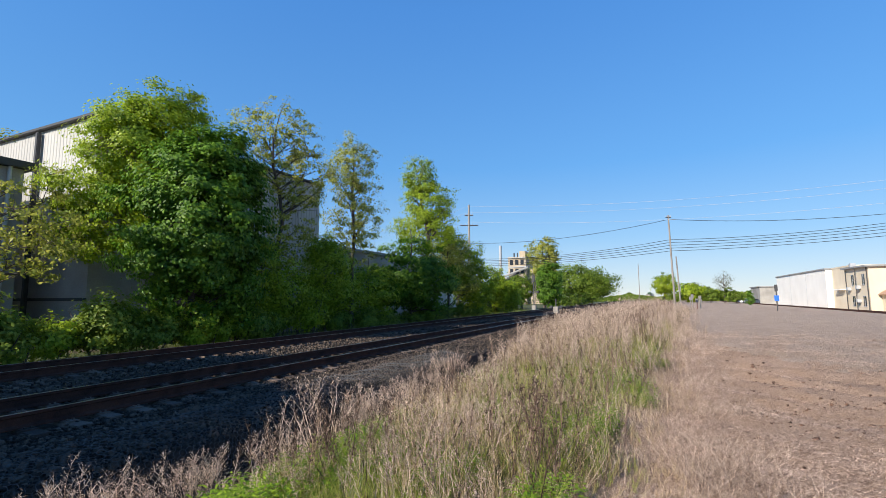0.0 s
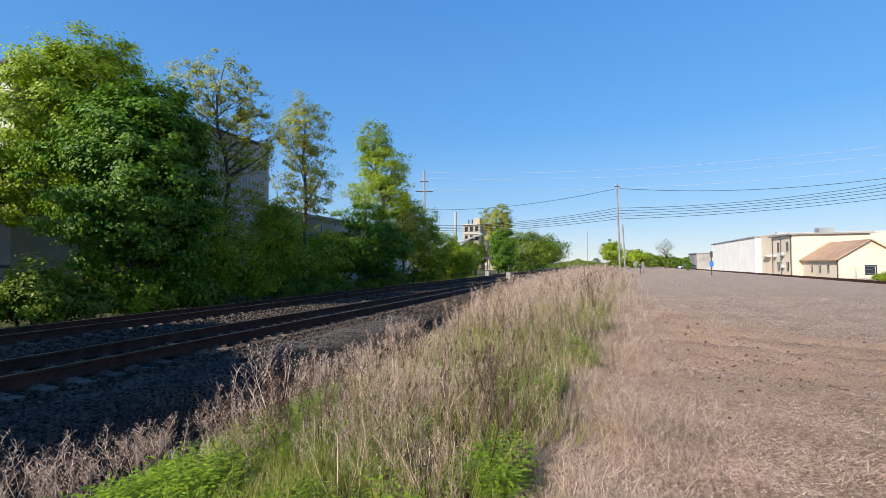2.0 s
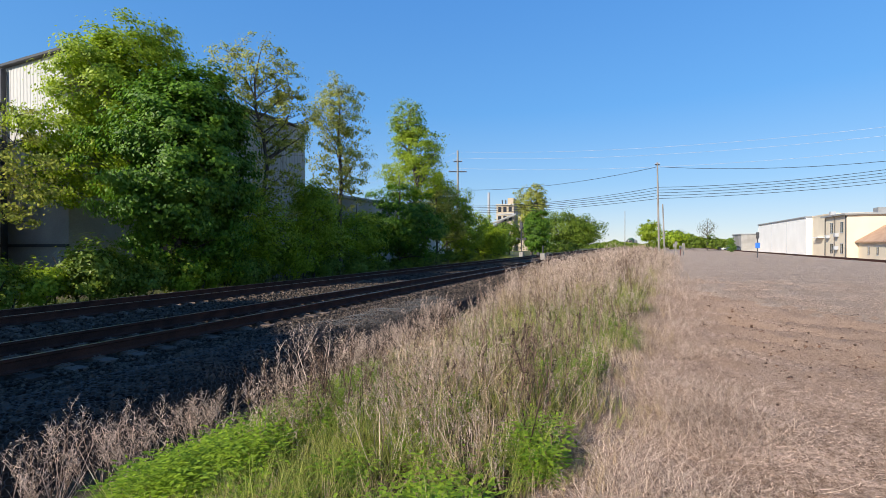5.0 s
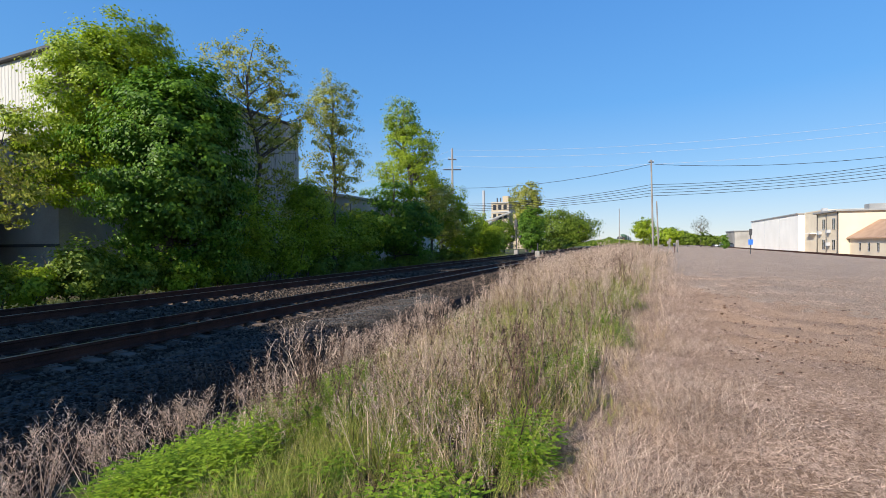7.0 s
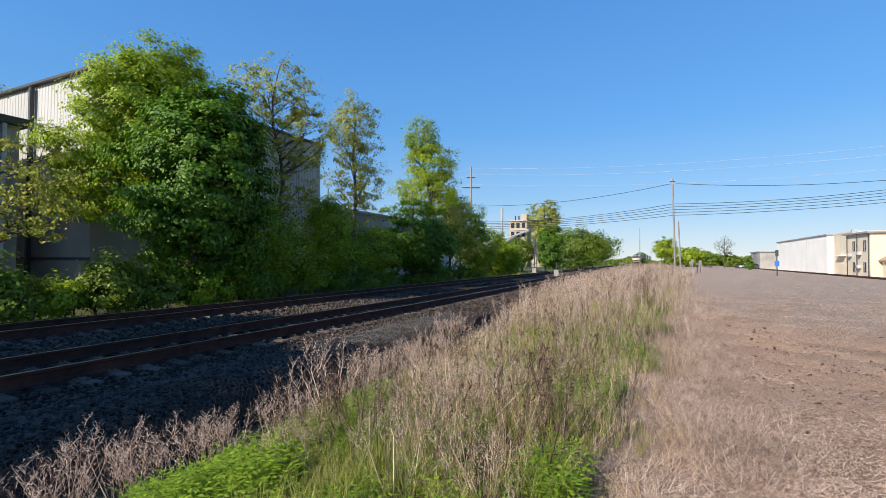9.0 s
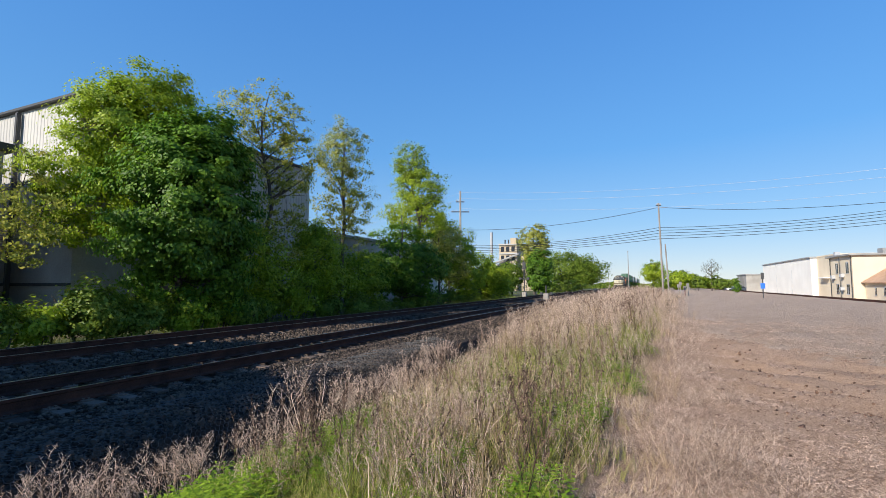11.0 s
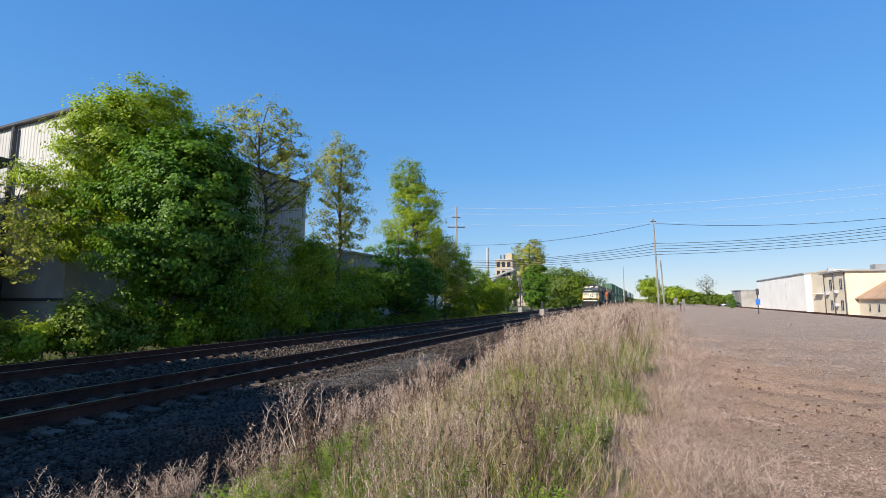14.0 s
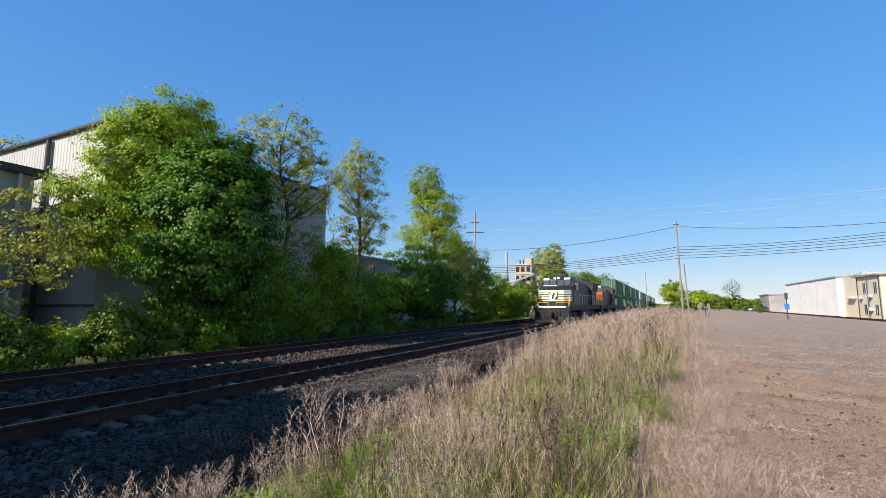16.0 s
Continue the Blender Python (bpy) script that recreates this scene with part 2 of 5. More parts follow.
def tubes(paths, n=5):
    """Vertices and faces of tubes along paths [(points, radii)]."""
    V, F = [], []
    for pts, rad in paths:
        base = len(V)
        for i, (p, r) in enumerate(zip(pts, rad)):
            t = (pts[min(i + 1, len(pts) - 1)] - pts[max(i - 1, 0)]).normalized()
            u = t.cross(Vector((0.31, 0.95, 0.05))).normalized()
            w = t.cross(u)
            for k in range(n):
                a = 2 * math.pi * k / n
                V.append(p + u * (r * math.cos(a)) + w * (r * math.sin(a)))
        for i in range(len(pts) - 1):
            for k in range(n):
                F.append((base + i * n + k, base + i * n + (k + 1) % n, base + (i + 1) * n + (k + 1) % n, base + (i + 1) * n + k))
    return V, F


def scatter(name, template_v, template_f, places, mat, parent=None):
    """One mesh of many copies of small templates. places: rows of template, x, y, z, turn, size, lean x, lean y, height."""
    VV, FF, base = [], [], 0
    for k, (tv, tf) in enumerate(zip(template_v, template_f)):
        P = places[places[:, 0].astype(int) == k]
        if not len(P):
            continue
        tv, tf = np.asarray(tv, float), np.asarray(tf, int)
        c, s = np.cos(P[:, 4])[:, None], np.sin(P[:, 4])[:, None]
        x, y, z = tv[:, 0][None] * P[:, 5:6], tv[:, 1][None] * P[:, 5:6], tv[:, 2][None] * P[:, 8:9]
        X = x * c - y * s + z * P[:, 6:7] + P[:, 1:2]
        Y = x * s + y * c + z * P[:, 7:8] + P[:, 2:3]
        VV.append(np.stack([X, Y, z + P[:, 3:4]], -1).reshape(-1, 3))
        FF.append((tf[None] + (np.arange(len(P)) * len(tv))[:, None, None] + base).reshape(-1, tf.shape[1]))
        base += len(P) * len(tv)
    V, F = np.concatenate(VV), np.concatenate(FF)
    me = bpy.data.meshes.new(name)
    k = F.shape[1]
    me.vertices.add(len(V)), me.loops.add(F.size), me.polygons.add(len(F))
    me.vertices.foreach_set("co", V.astype(np.float32).ravel())
    me.loops.foreach_set("vertex_index", F.astype(np.int32).ravel())
    me.polygons.foreach_set("loop_start", np.arange(0, F.size, k, dtype=np.int32))
    me.update(calc_edges=True)
    me.materials.append(mat)
    ob = new(name, me)
    if parent:
        ob.parent = parent
    return ob

# ---- ground ----
KNOTS_P = [-900, -40, -19, -17.3, -16.5, -7.3, -6.4, -6.12, -6.0, -5.6, -4.6, -3.6, -2.0, -0.5, 10, 20, 32, 900]
KNOTS_Z = [-0.5, -0.5, -0.45, -0.5, -0.29, -0.29, -0.36, -0.46, -0.98, -1.02, -0.80, -0.42, -0.12, 0.0, 0.0, -0.25, -0.75, -0.75]


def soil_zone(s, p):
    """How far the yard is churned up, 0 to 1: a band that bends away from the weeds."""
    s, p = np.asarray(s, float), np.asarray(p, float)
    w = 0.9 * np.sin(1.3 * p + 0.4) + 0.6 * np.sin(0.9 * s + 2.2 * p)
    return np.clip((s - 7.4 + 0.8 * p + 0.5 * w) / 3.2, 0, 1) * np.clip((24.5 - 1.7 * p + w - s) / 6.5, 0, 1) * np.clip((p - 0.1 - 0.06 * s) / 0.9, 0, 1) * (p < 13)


def ground_z(s, p):
    s, p = np.asarray(s, float), np.asarray(p, float)
    z = np.interp(p, KNOTS_P, KNOTS_Z)
    fill = np.clip((s - 9) / 14, 0, 1) * ((p > -6.6) & (p < -0.5))
    z = z + fill * (np.maximum(z, -0.35) - z)
    z = z + 0.30 * np.exp(-(((p + 1.0) / 2.6) ** 2)) * np.clip((s - 9) / 12, 0, 1) * np.clip((75 - s) / 20, 0, 1)
    near = np.clip((60 - np.abs(s)) / 50, 0, 1)
    z = z + near * (p > -6.0) * (0.022 * np.sin(2.1 * s + 1.3 * p) * np.sin(1.7 * p - 0.6 * s) + 0.014 * np.sin(5.3 * s + 2) * np.sin(4.7 * p))
    churned = soil_zone(s, p)
    across = 0.86 * s + 0.51 * p
    z = z + churned * (0.06 * np.sin(5.2 * across + 1.1 * np.sin(0.9 * p)) + 0.045 * np.sin(9.7 * across + 1.9 * p) * np.sin(3.1 * p + 0.7 * s) + 0.02 * np.sin(13 * p + 2 * s) * np.sin(11 * s))
    return z


def steps(parts):
    return np.unique(np.concatenate([np.arange(a, b, c) for a, b, c in parts] + [np.array([parts[-1][1]])]).round(3))


def make_ground():
    ss = steps([(-300, -30, 30), (-30, -2, 4), (-2, 5, 0.4), (5, 24, 0.16), (24, 30, 0.4), (30, 80, 2), (80, 300, 15), (300, 2400, 150)])
    pp = steps([(-1500, -60, 120), (-60, -20, 5), (-20, -17.3, 0.9), (-17.3, -16.5, 0.4), (-16.5, -7.3, 2.3), (-7.3, -6.4, 0.3), (-6.4, -5.6, 0.07), (-5.6, -0.2, 0.35), (-0.2, 9, 0.16), (9, 14, 0.35), (14, 40, 3), (40, 1500, 120)])
    S, P = np.meshgrid(ss, pp, indexing="ij")
    Z = ground_z(S, P)
    V = np.stack([S * DX + P * DY, S * DY - P * DX, Z], -1).reshape(-1, 3)
    n = len(pp)
    i, j = np.meshgrid(np.arange(len(ss) - 1), np.arange(n - 1), indexing="ij")
    a = (i * n + j).ravel()
    F = np.stack([a, a + n, a + n + 1, a + 1], -1)
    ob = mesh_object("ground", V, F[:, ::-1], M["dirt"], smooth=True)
    for k in ("ballast", "bank", "verge"):
        ob.data.materials.append(M[k])
    sc, pc = (ss[i] + ss[i + 1]).ravel() / 2, (pp[j] + pp[j + 1]).ravel() / 2
    # the last zone darkens the ground from the weed strip's right edge leftwards
    for key, v in (("soil", 1.7 * soil_zone(S, P)), ("gravel", np.clip((S - 17 + 1.55 * P) / 8, 0, 1)), ("weed_bed", np.clip((0.071 * S - 0.55 - P) / 0.9, 0, 1) * (S < 75))):
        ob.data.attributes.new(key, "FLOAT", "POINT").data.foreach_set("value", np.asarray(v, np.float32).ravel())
    idx = np.where(pc < -17.3, 3, np.where(pc < -6.0, 1, np.where(pc < -3.4, 2, 0)))
    ob.data.polygons.foreach_set("material_index", idx.astype(np.int32))
    return tagged(ob, "brown bare dirt yard with a gravel bed", "ground", kind="structure")


ground = make_ground()


# ---- tracks ----
RAIL_LOW = [(-0.075, -0.18), (0.075, -0.18), (0.075, -0.165), (0.02, -0.145), (0.01, -0.135), (0.01, -0.05), (0.036, -0.036), (0.036, -0.006), (0.028, 0.0), (-0.028, 0.0), (-0.036, -0.006), (-0.036, -0.036), (-0.01, -0.05), (-0.01, -0.135), (-0.02, -0.145), (-0.075, -0.165)]

RAIL = [(a, b * 1.22) for a, b in RAIL_LOW]


def make_track(p, s0, s1, first, last, label):
    t = thing("railway_track", along(0, p), label, "railway track", "railway tracks", "structure")
    for x in (-0.7535, 0.7535):
        bm = bmesh.new()
        prism(bm, [(x + a, b) for a, b in RAIL], s0, s1)
        part("rail", bm, M["rust"], t, "rusty steel rail")
        bm = boxed(x - 0.027, x + 0.027, s0, s1, -0.001, 0.0035)
        part("running_surface", bm, M["railhead"], t, "worn bright top of the rail")
    rng = random.Random(int(-p * 10))
    me = bpy.data.meshes.new("tie")
    bm = boxed(-1.3, 1.3, -0.115, 0.115, -0.40, -0.235, bevel=0.012)
    box(bm, -0.95, -0.58, -0.09, 0.09, -0.237, -0.215), box(bm, 0.58, 0.95, -0.09, 0.09, -0.237, -0.215)
    for x in (-0.86, -0.65, 0.65, 0.86):
        box(bm, x - 0.02, x + 0.02, -0.05, -0.02, -0.22, -0.19), box(bm, x - 0.02, x + 0.02, 0.03, 0.06, -0.22, -0.19)
    bm.to_mesh(me), bm.free()
    me.materials.append(M["tie"])
    far = bmesh.new()
    s, k = s0, 0
    while s < min(s1, 260):
        if first <= s <= last:
            o = new("tie", me)
            o.parent = t
            o.matrix_basis = pose(rng.uniform(-0.06, 0.06), s, rng.uniform(-0.02, 0.006), 0, 0, rng.uniform(-1.2, 1.2))
        else:
            box(far, -1.3, 1.3, s - 0.115, s + 0.115, -0.40, -0.235)
        s += 0.52
    o = part("far_ties", far, M["tie_far"], t)
    o["kind"] = "stuff"
    return t


NEAR, FAR = -9.4, -14.62
make_track(NEAR, -30, 900, -4, 75, "rusty railway track nearest to the weeds on grey ballast")
make_track(FAR, -30, 900, -4, 75, "rusty railway track beside the trees on grey ballast")


# ---- ballast stones ----
def stone_template(rng):
    bm = bmesh.new()
    bmesh.ops.create_cube(bm, size=1.5)
    bmesh.ops.triangulate(bm, faces=bm.faces)
    k = [rng.uniform(0.7, 1.25) for _ in range(3)]
    V = [tuple(v.co[i] * k[i] * rng.uniform(0.45, 1.25) for i in range(3)) for v in bm.verts]
    F = [[v.index for v in f.verts] for f in bm.faces]
    bm.free()
    return V, F


def scatter_rows(rng, n, kinds, s, p, z, size, height=None, lean=0.0):
    height = size if height is None else height
    x, y = s * DX + p * DY, s * DY - p * DX
    return np.stack([rng.integers(0, kinds, n), x, y, z, rng.uniform(0, 6.283, n), size, rng.normal(0, 1, n) * lean, rng.normal(0, 1, n) * lean, height], -1)


def make_stones():
    rng = np.random.default_rng(3)
    r = random.Random(3)
    T = [stone_template(r) for _ in range(8)]
    tv, tf = [t[0] for t in T], [t[1] for t in T]
    rows = []
    for n, s0, s1, p0, p1, a, b in ((13000, 1.5, 14, -8.4, -6.15, 0.015, 0.034), (3600, 14, 34, -8.4, -6.3, 0.025, 0.05), (4000, 2, 20, -13.6, -10.3, 0.03, 0.055),
                                    (2600, 20, 50, -13.7, -10.3, 0.03, 0.06), (2600, 2, 24, -10.1, -8.75, 0.02, 0.045), (2600, 24, 60, -10.1, -8.75, 0.03, 0.055), (2500, 2, 45, -16.8, -15.6, 0.03, 0.06)):
        s, p, size = rng.uniform(s0, s1, n), rng.uniform(p0, p1, n), rng.uniform(a, b, n)
        z = ground_z(s, p) + rng.uniform(-0.2, 0.6, n) * size
        z += np.where((np.abs(p - NEAR) < 1.4) | (np.abs(p - FAR) < 1.4), 0.02, 0)
        rows.append(scatter_rows(rng, n, 8, s, p, z, size, size * rng.uniform(0.6, 0.9, n)))
    ob = scatter("ballast_stones", tv, tf, np.concatenate(rows), M["stone"])
    tagged(ob, "grey crushed stone ballast round the tracks", "ballast", kind="stuff")
    meshes = []
    for v, f in T:
        me = bpy.data.meshes.new("stone")
        me.from_pydata(v, [], f)
        me.materials.append(M["stone_single"])
        meshes.append(me)
    for i in range(290):
        s, p = r.uniform(2.5, 9), r.uniform(-7.6, -6.2)
        o = new("stone", meshes[i % 8])
        o.parent = ground
        k = r.uniform(0.03, 0.055)
        o.matrix_basis = Matrix.Translation(tr(s, p, float(ground_z(s, p)) + 0.6 * k)) @ pose(0, 0, 0, r.uniform(0, 360), r.uniform(0, 360), 0) @ Matrix.Scale(k, 4)


make_stones()


# ---- wire netting over the edge of the ballast ----
def make_netting(s0, s1):
    cell = 0.105
    rng = random.Random(8)
    prof = [(-7.0, -0.20), (-6.6, -0.235), (-6.3, -0.27), (-6.1, -0.33), (-6.0, -0.50), (-5.95, -0.75), (-5.9, -0.96)]
    lens = [0.0]
    for a, b in zip(prof, prof[1:]):
        lens.append(lens[-1] + math.dist(a, b))

    def at(u, v):
        p, z = float(np.interp(v, lens, [q[0] for q in prof])), float(np.interp(v, lens, [q[1] for q in prof]))
        w = noise.noise((u * 1.3, v * 1.6, 0.0)) * 0.12 + noise.noise((u * 4.1, v * 4.0, 5.0)) * 0.06 + noise.noise((u * 11, v * 11, 2.0)) * 0.025
        edge = 0.16 * noise.noise((u * 0.55, 3.0, 1.0))
        return tr(u, p + edge + w * 0.5, z + w * 0.7 + 0.06)
    paths, rows, cols = [], int(lens[-1] / (cell * 0.75)), int((s1 - s0) / (cell * 0.866))
    for j in range(rows):
        for i in range(cols):
            u, v = s0 + (i + 0.5 * (j % 2)) * cell * 0.866, j * cell * 0.75
            top, mid = at(u, v), at(u, v + cell * 0.5)
            l, r = at(u - cell * 0.433, v + cell * 0.75), at(u + cell * 0.433, v + cell * 0.75)
            paths += [([top, mid], (0.0034, 0.0034)), ([mid, l], (0.0026, 0.0026)), ([mid, r], (0.0026, 0.0026))]
    V, F = tubes(paths, 3)
    ob = mesh_object("wire_netting", V, F, M["wire"])
    return tagged(ob, "sagging grey hexagonal wire netting over the ballast edge", "wire netting")


make_netting(2.2, 15)


# ---- trees ----
def leaf_templates(rng, size=1.0):
    T = []
    for _ in range(6):
        a, b, c = rng.uniform(-1, 1), rng.uniform(-0.9, 0.9), rng.uniform(0.35, 0.55)
        ax = Vector((math.cos(a * 3), math.sin(a * 3), b)).normalized()
        sd = ax.cross(Vector((rng.uniform(-1, 1), rng.uniform(-1, 1), rng.uniform(0.2, 1)))).normalized()
        up = ax.cross(sd) * 0.12
        T.append(([ax * -0.5, sd * c + up, ax * 0.6, sd * -c + up], [(0, 1, 2), (0, 2, 3)]))
    return [[tuple(v) for v in t[0]] for t in T], [t[1] for t in T]


def leaf_cloud(name, pos, normal, size, mat, parent, rng):
    """Leaves as folded pointed quads that face along their normals."""
    n = len(pos)
    side = np.cross(normal, rng.normal(0, 1, (n, 3)))
    side /= np.linalg.norm(side, axis=1, keepdims=True) + 1e-9
    axis = np.cross(side, normal)
    a, b = (size * rng.uniform(0.45, 0.65, n))[:, None], (size * rng.uniform(0.30, 0.46, n))[:, None]
    fold = normal * (size * 0.12)[:, None]
    V = np.stack([pos - axis * a, pos + side * b + fold, pos + axis * a * 1.2, pos - side * b + fold], 1).reshape(-1, 3)
    i = np.arange(n)[:, None] * 4
    F = np.concatenate([i + [0, 1, 2], i + [0, 2, 3]], 1).reshape(-1, 3)
    me = bpy.data.meshes.new(name)
    me.vertices.add(len(V)), me.loops.add(F.size), me.polygons.add(len(F))
    me.vertices.foreach_set("co", V.astype(np.float32).ravel())
    me.loops.foreach_set("vertex_index", F.astype(np.int32).ravel())
    me.polygons.foreach_set("loop_start", np.arange(0, F.size, 3, dtype=np.int32))
    me.update(calc_edges=True)
    me.materials.append(mat)
    ob = new(name, me)
    ob.parent = parent
    return ob


def tree(name, s, p, height, blobs, leaf, seed, label, category="tree", trunk=0.16, leaves=12000, size=0.15, clump=0.45, clumps=260, lean=(0, 0), twigs=0.5, base=None, trunks=1, group="", bark="bark", fork=0.35, flat=0.65, limb=1.0):
    """blobs: (across, depth, height of centre, radius across, radius up, share) in metres, in the view from the track."""
    rng, r = np.random.default_rng(seed), random.Random(seed)
    gz = float(ground_z(s, p)) - 0.05 if base is None else base
    t = thing(name, Matrix.Translation(tr(s, p, gz)), label, category, group)
    view = Vector((tr(s, p).x, tr(s, p).y, 0)).normalized()
    side = Vector((view.y, -view.x, 0))
    stems = []
    for k in range(trunks):
        off = Vector((r.uniform(-0.5, 0.5), r.uniform(-0.5, 0.5), 0)) * (0.0 if trunks == 1 else 1.0)
        top = side * (lean[0] + off.x * 2) + view * (lean[1] + off.y * 2) + Vector((0, 0, height * (0.93 if k == 0 else r.uniform(0.6, 0.85))))
        pts = [off + (top - off) * f + Vector((noise.noise((f * 3, seed, k)), noise.noise((f * 3, seed + 9, k)), 0)) * 0.045 * height * min(1, f * 3) for f in np.linspace(0, 1, 9)]
        pts[0] = pts[0] - Vector((0, 0, 0.25))
        rad = [trunk * (1.25 if i == 0 else 1) * (1 - 0.93 * i / 8) ** 0.8 + 0.008 for i in range(9)]
        stems.append((pts, rad))
    paths = list(stems)
    total = sum(b[5] for b in blobs)
    centres = []
    for a, d, h, ra, rh, share in blobs:
        for _ in range(max(3, int(clumps * share / total))):
            v = Vector((r.gauss(0, 1), r.gauss(0, 1), r.gauss(0, 1))).normalized() * (r.uniform(0.25, 1.0) ** 0.45)
            if v.z < 0:
                v.z *= 0.9
            k = 1 + 0.42 * noise.noise(v * 1.9 + Vector((seed, 0, 0)))
            centres.append(side * (a + v.x * ra * k) + view * (d + v.y * ra * 0.85 * k) + Vector((0, 0, h + v.z * rh * k)))
    r.shuffle(centres)
    limbs = []
    for i, c in enumerate(centres):
        if r.random() > twigs:
            continue
        pts, rad = stems[i % len(stems)]
        want = max(0.12 * height, c.z - fork * (Vector((c.x, c.y, 0)).length + 0.5) - 0.05 * height)
        if limbs and r.random() < (0.55 if len(limbs) < 24 else 0.93):
            best = min(limbs, key=lambda q: (q[0] - c).length + (3 if q[0].z > c.z else 0))
            start, r0 = best
        else:
            j = max(0, min(7, int(want / (height * 0.93) * 8)))
            f = want / (height * 0.93) * 8 - j
            start, r0 = pts[j].lerp(pts[j + 1], max(0, min(1, f))), rad[j] * 0.45
        mid = start.lerp(c, 0.5) + Vector((r.uniform(-1, 1), r.uniform(-1, 1), r.uniform(0.0, 0.8))) * 0.12 * (c - start).length
        m1, m2 = start.lerp(mid, 0.5) + Vector((0, 0, 0.02)), mid.lerp(c, 0.55)
        r0 = limb * max(0.012, min(r0, 0.02 * (c - start).length + 0.012))
        paths.append(([start, m1, mid, m2, c], [r0, r0 * 0.85, r0 * 0.65, r0 * 0.4, 0.005]))
        limbs += [(mid, r0 * 0.6), (m2, r0 * 0.4)]
    V, F = tubes(paths, 4)
    mesh_object("trunk", V, F, M[bark], t, smooth=True)
    n = leaves
    C = np.array([tuple(c) for c in centres])
    w = rng.uniform(0.3, 1.6, len(C))
    pick = rng.choice(len(C), n, p=w / w.sum())
    off = np.clip(rng.normal(0, 1, (n, 3)), -1.9, 1.9) * np.array([1, 1, flat]) * rng.uniform(0.5, 1.1, (len(C), 1))[pick]
    pos = C[pick] + off * clump
    pos[:, 2] = np.maximum(pos[:, 2], 0.1)
    mid = C.mean(0)
    out = (C[pick] - mid) / (np.abs(C - mid).mean(0) * 2 + 0.01) + off * 0.55 + np.array([0, 0, 0.45]) + rng.normal(0, 0.45, (n, 3))
    out /= np.linalg.norm(out, axis=1, keepdims=True) + 1e-9
    leaf_cloud("crown", pos, out, size * rng.uniform(0.6, 1.25, n), M[leaf], t, rng)
    return t


def shrub(s, p, height, width, leaf, seed, label, leaves=2500, size=0.11, name="shrub", group="shrubs along the track"):
    blobs = [(r_, d_, height * h_, width * 0.32, height * 0.3, 1) for r_, d_, h_ in ((-0.25 * width, 0, 0.42), (0.22 * width, 0.2, 0.5), (0, -0.2 * width, 0.38), (0.05 * width, 0, 0.68))]
    return tree(name, s, p, height * 0.85, blobs, leaf, seed, label, "shrub", 0.03, leaves, size, 0.22, 70, twigs=0.6, trunks=3, group=group)


tree("maple_tree", 14.1, -18.9, 10.6, [(0.1, 0, 5.9, 3.0, 3.5, 5), (-0.6, -0.5, 4.2, 2.3, 2.0, 2.4), (0.7, -0.2, 2.3, 2.2, 1.7, 1.9), (0.5, 0, 8.3, 2.1, 1.7, 2.2), (1.2, 0.2, 4.9, 2.2, 3.0, 2.6)], "leaf_maple", 11,
     "dense dark green maple tree beside the track", trunk=0.22, leaves=84000, size=0.15, clump=0.33, clumps=760, flat=0.5)
tree("box_elder_tree", 15.0, -22.8, 13.4, [(-0.5, 0, 9.6, 3.2, 2.8, 4.4), (-3.0, 0, 7.4, 1.9, 1.5, 1.2), (0.0, 0, 11.3, 2.6, 1.8, 2.6), (-2.0, 0, 6.2, 2.6, 2.0, 2), (-3.2, -0.6, 4.8, 1.4, 1.0, 0.5)], "leaf_lime", 12,
     "tall yellow-green leafy tree against the grey shed", trunk=0.19, leaves=46000, size=0.135, clump=0.36, clumps=520, flat=0.55)
tree("box_elder_tree", 7.2, -20.4, 9.2, [(0.6, 0, 5.2, 2.4, 1.9, 3), (1.6, 0, 3.9, 1.8, 1.2, 1.6), (-0.8, 0, 8.0, 1.6, 1.0, 0.7)], "leaf_yellow", 13,
     "sparse young tree with yellowish spring leaves and bare twigs", trunk=0.09, leaves=4200, size=0.12, clump=0.22, clumps=130, twigs=0.95, flat=0.5, limb=1.2)
for k, (s, p, h, w) in enumerate(((-3.5, -18.9, 8.0, 1.7), (-6.5, -19.2, 8.6, 1.8), (-9.5, -19.6, 9.2, 2.1), (-12.4, -19.6, 10.0, 2.3), (-15.2, -19.5, 11.4, 2.3), (-17.8, -19.5, 12.6, 2.3), (-20.4, -19.5, 13.2, 2.3), (-23.2, -19.8, 13.4, 2.3), (-26.2, -20, 13.4, 2.3), (-30, -20, 13.4, 2.3), (-34, -20, 13, 2.3))):
    tree("maple_tree", s, p, h * 1.3, [(0, 0, h * 0.88, w, h * 0.41, 3)], "leaf_mid", 60 + k, "green tree further back along the track", trunk=0.2, leaves=4200, size=0.6, clump=0.45, clumps=200, group="trees along the track")
tree("ash_tree", 20.6, -20.5, 14.4, [(-0.4, 0, 11.8, 2.7, 2.3, 3), (1.2, 0, 9.6, 2.4, 2.2, 2), (0.8, 0, 6.8, 2.2, 2.2, 1.2), (0.2, 0, 3.8, 2.0, 1.8, 1.0)], "leaf_yellow", 14,
     "open tree with dark crooked limbs and thin yellow-green leaves", trunk=0.2, leaves=13000, size=0.125, clump=0.21, clumps=460, twigs=0.8, flat=0.6, limb=1.05, fork=0.3)
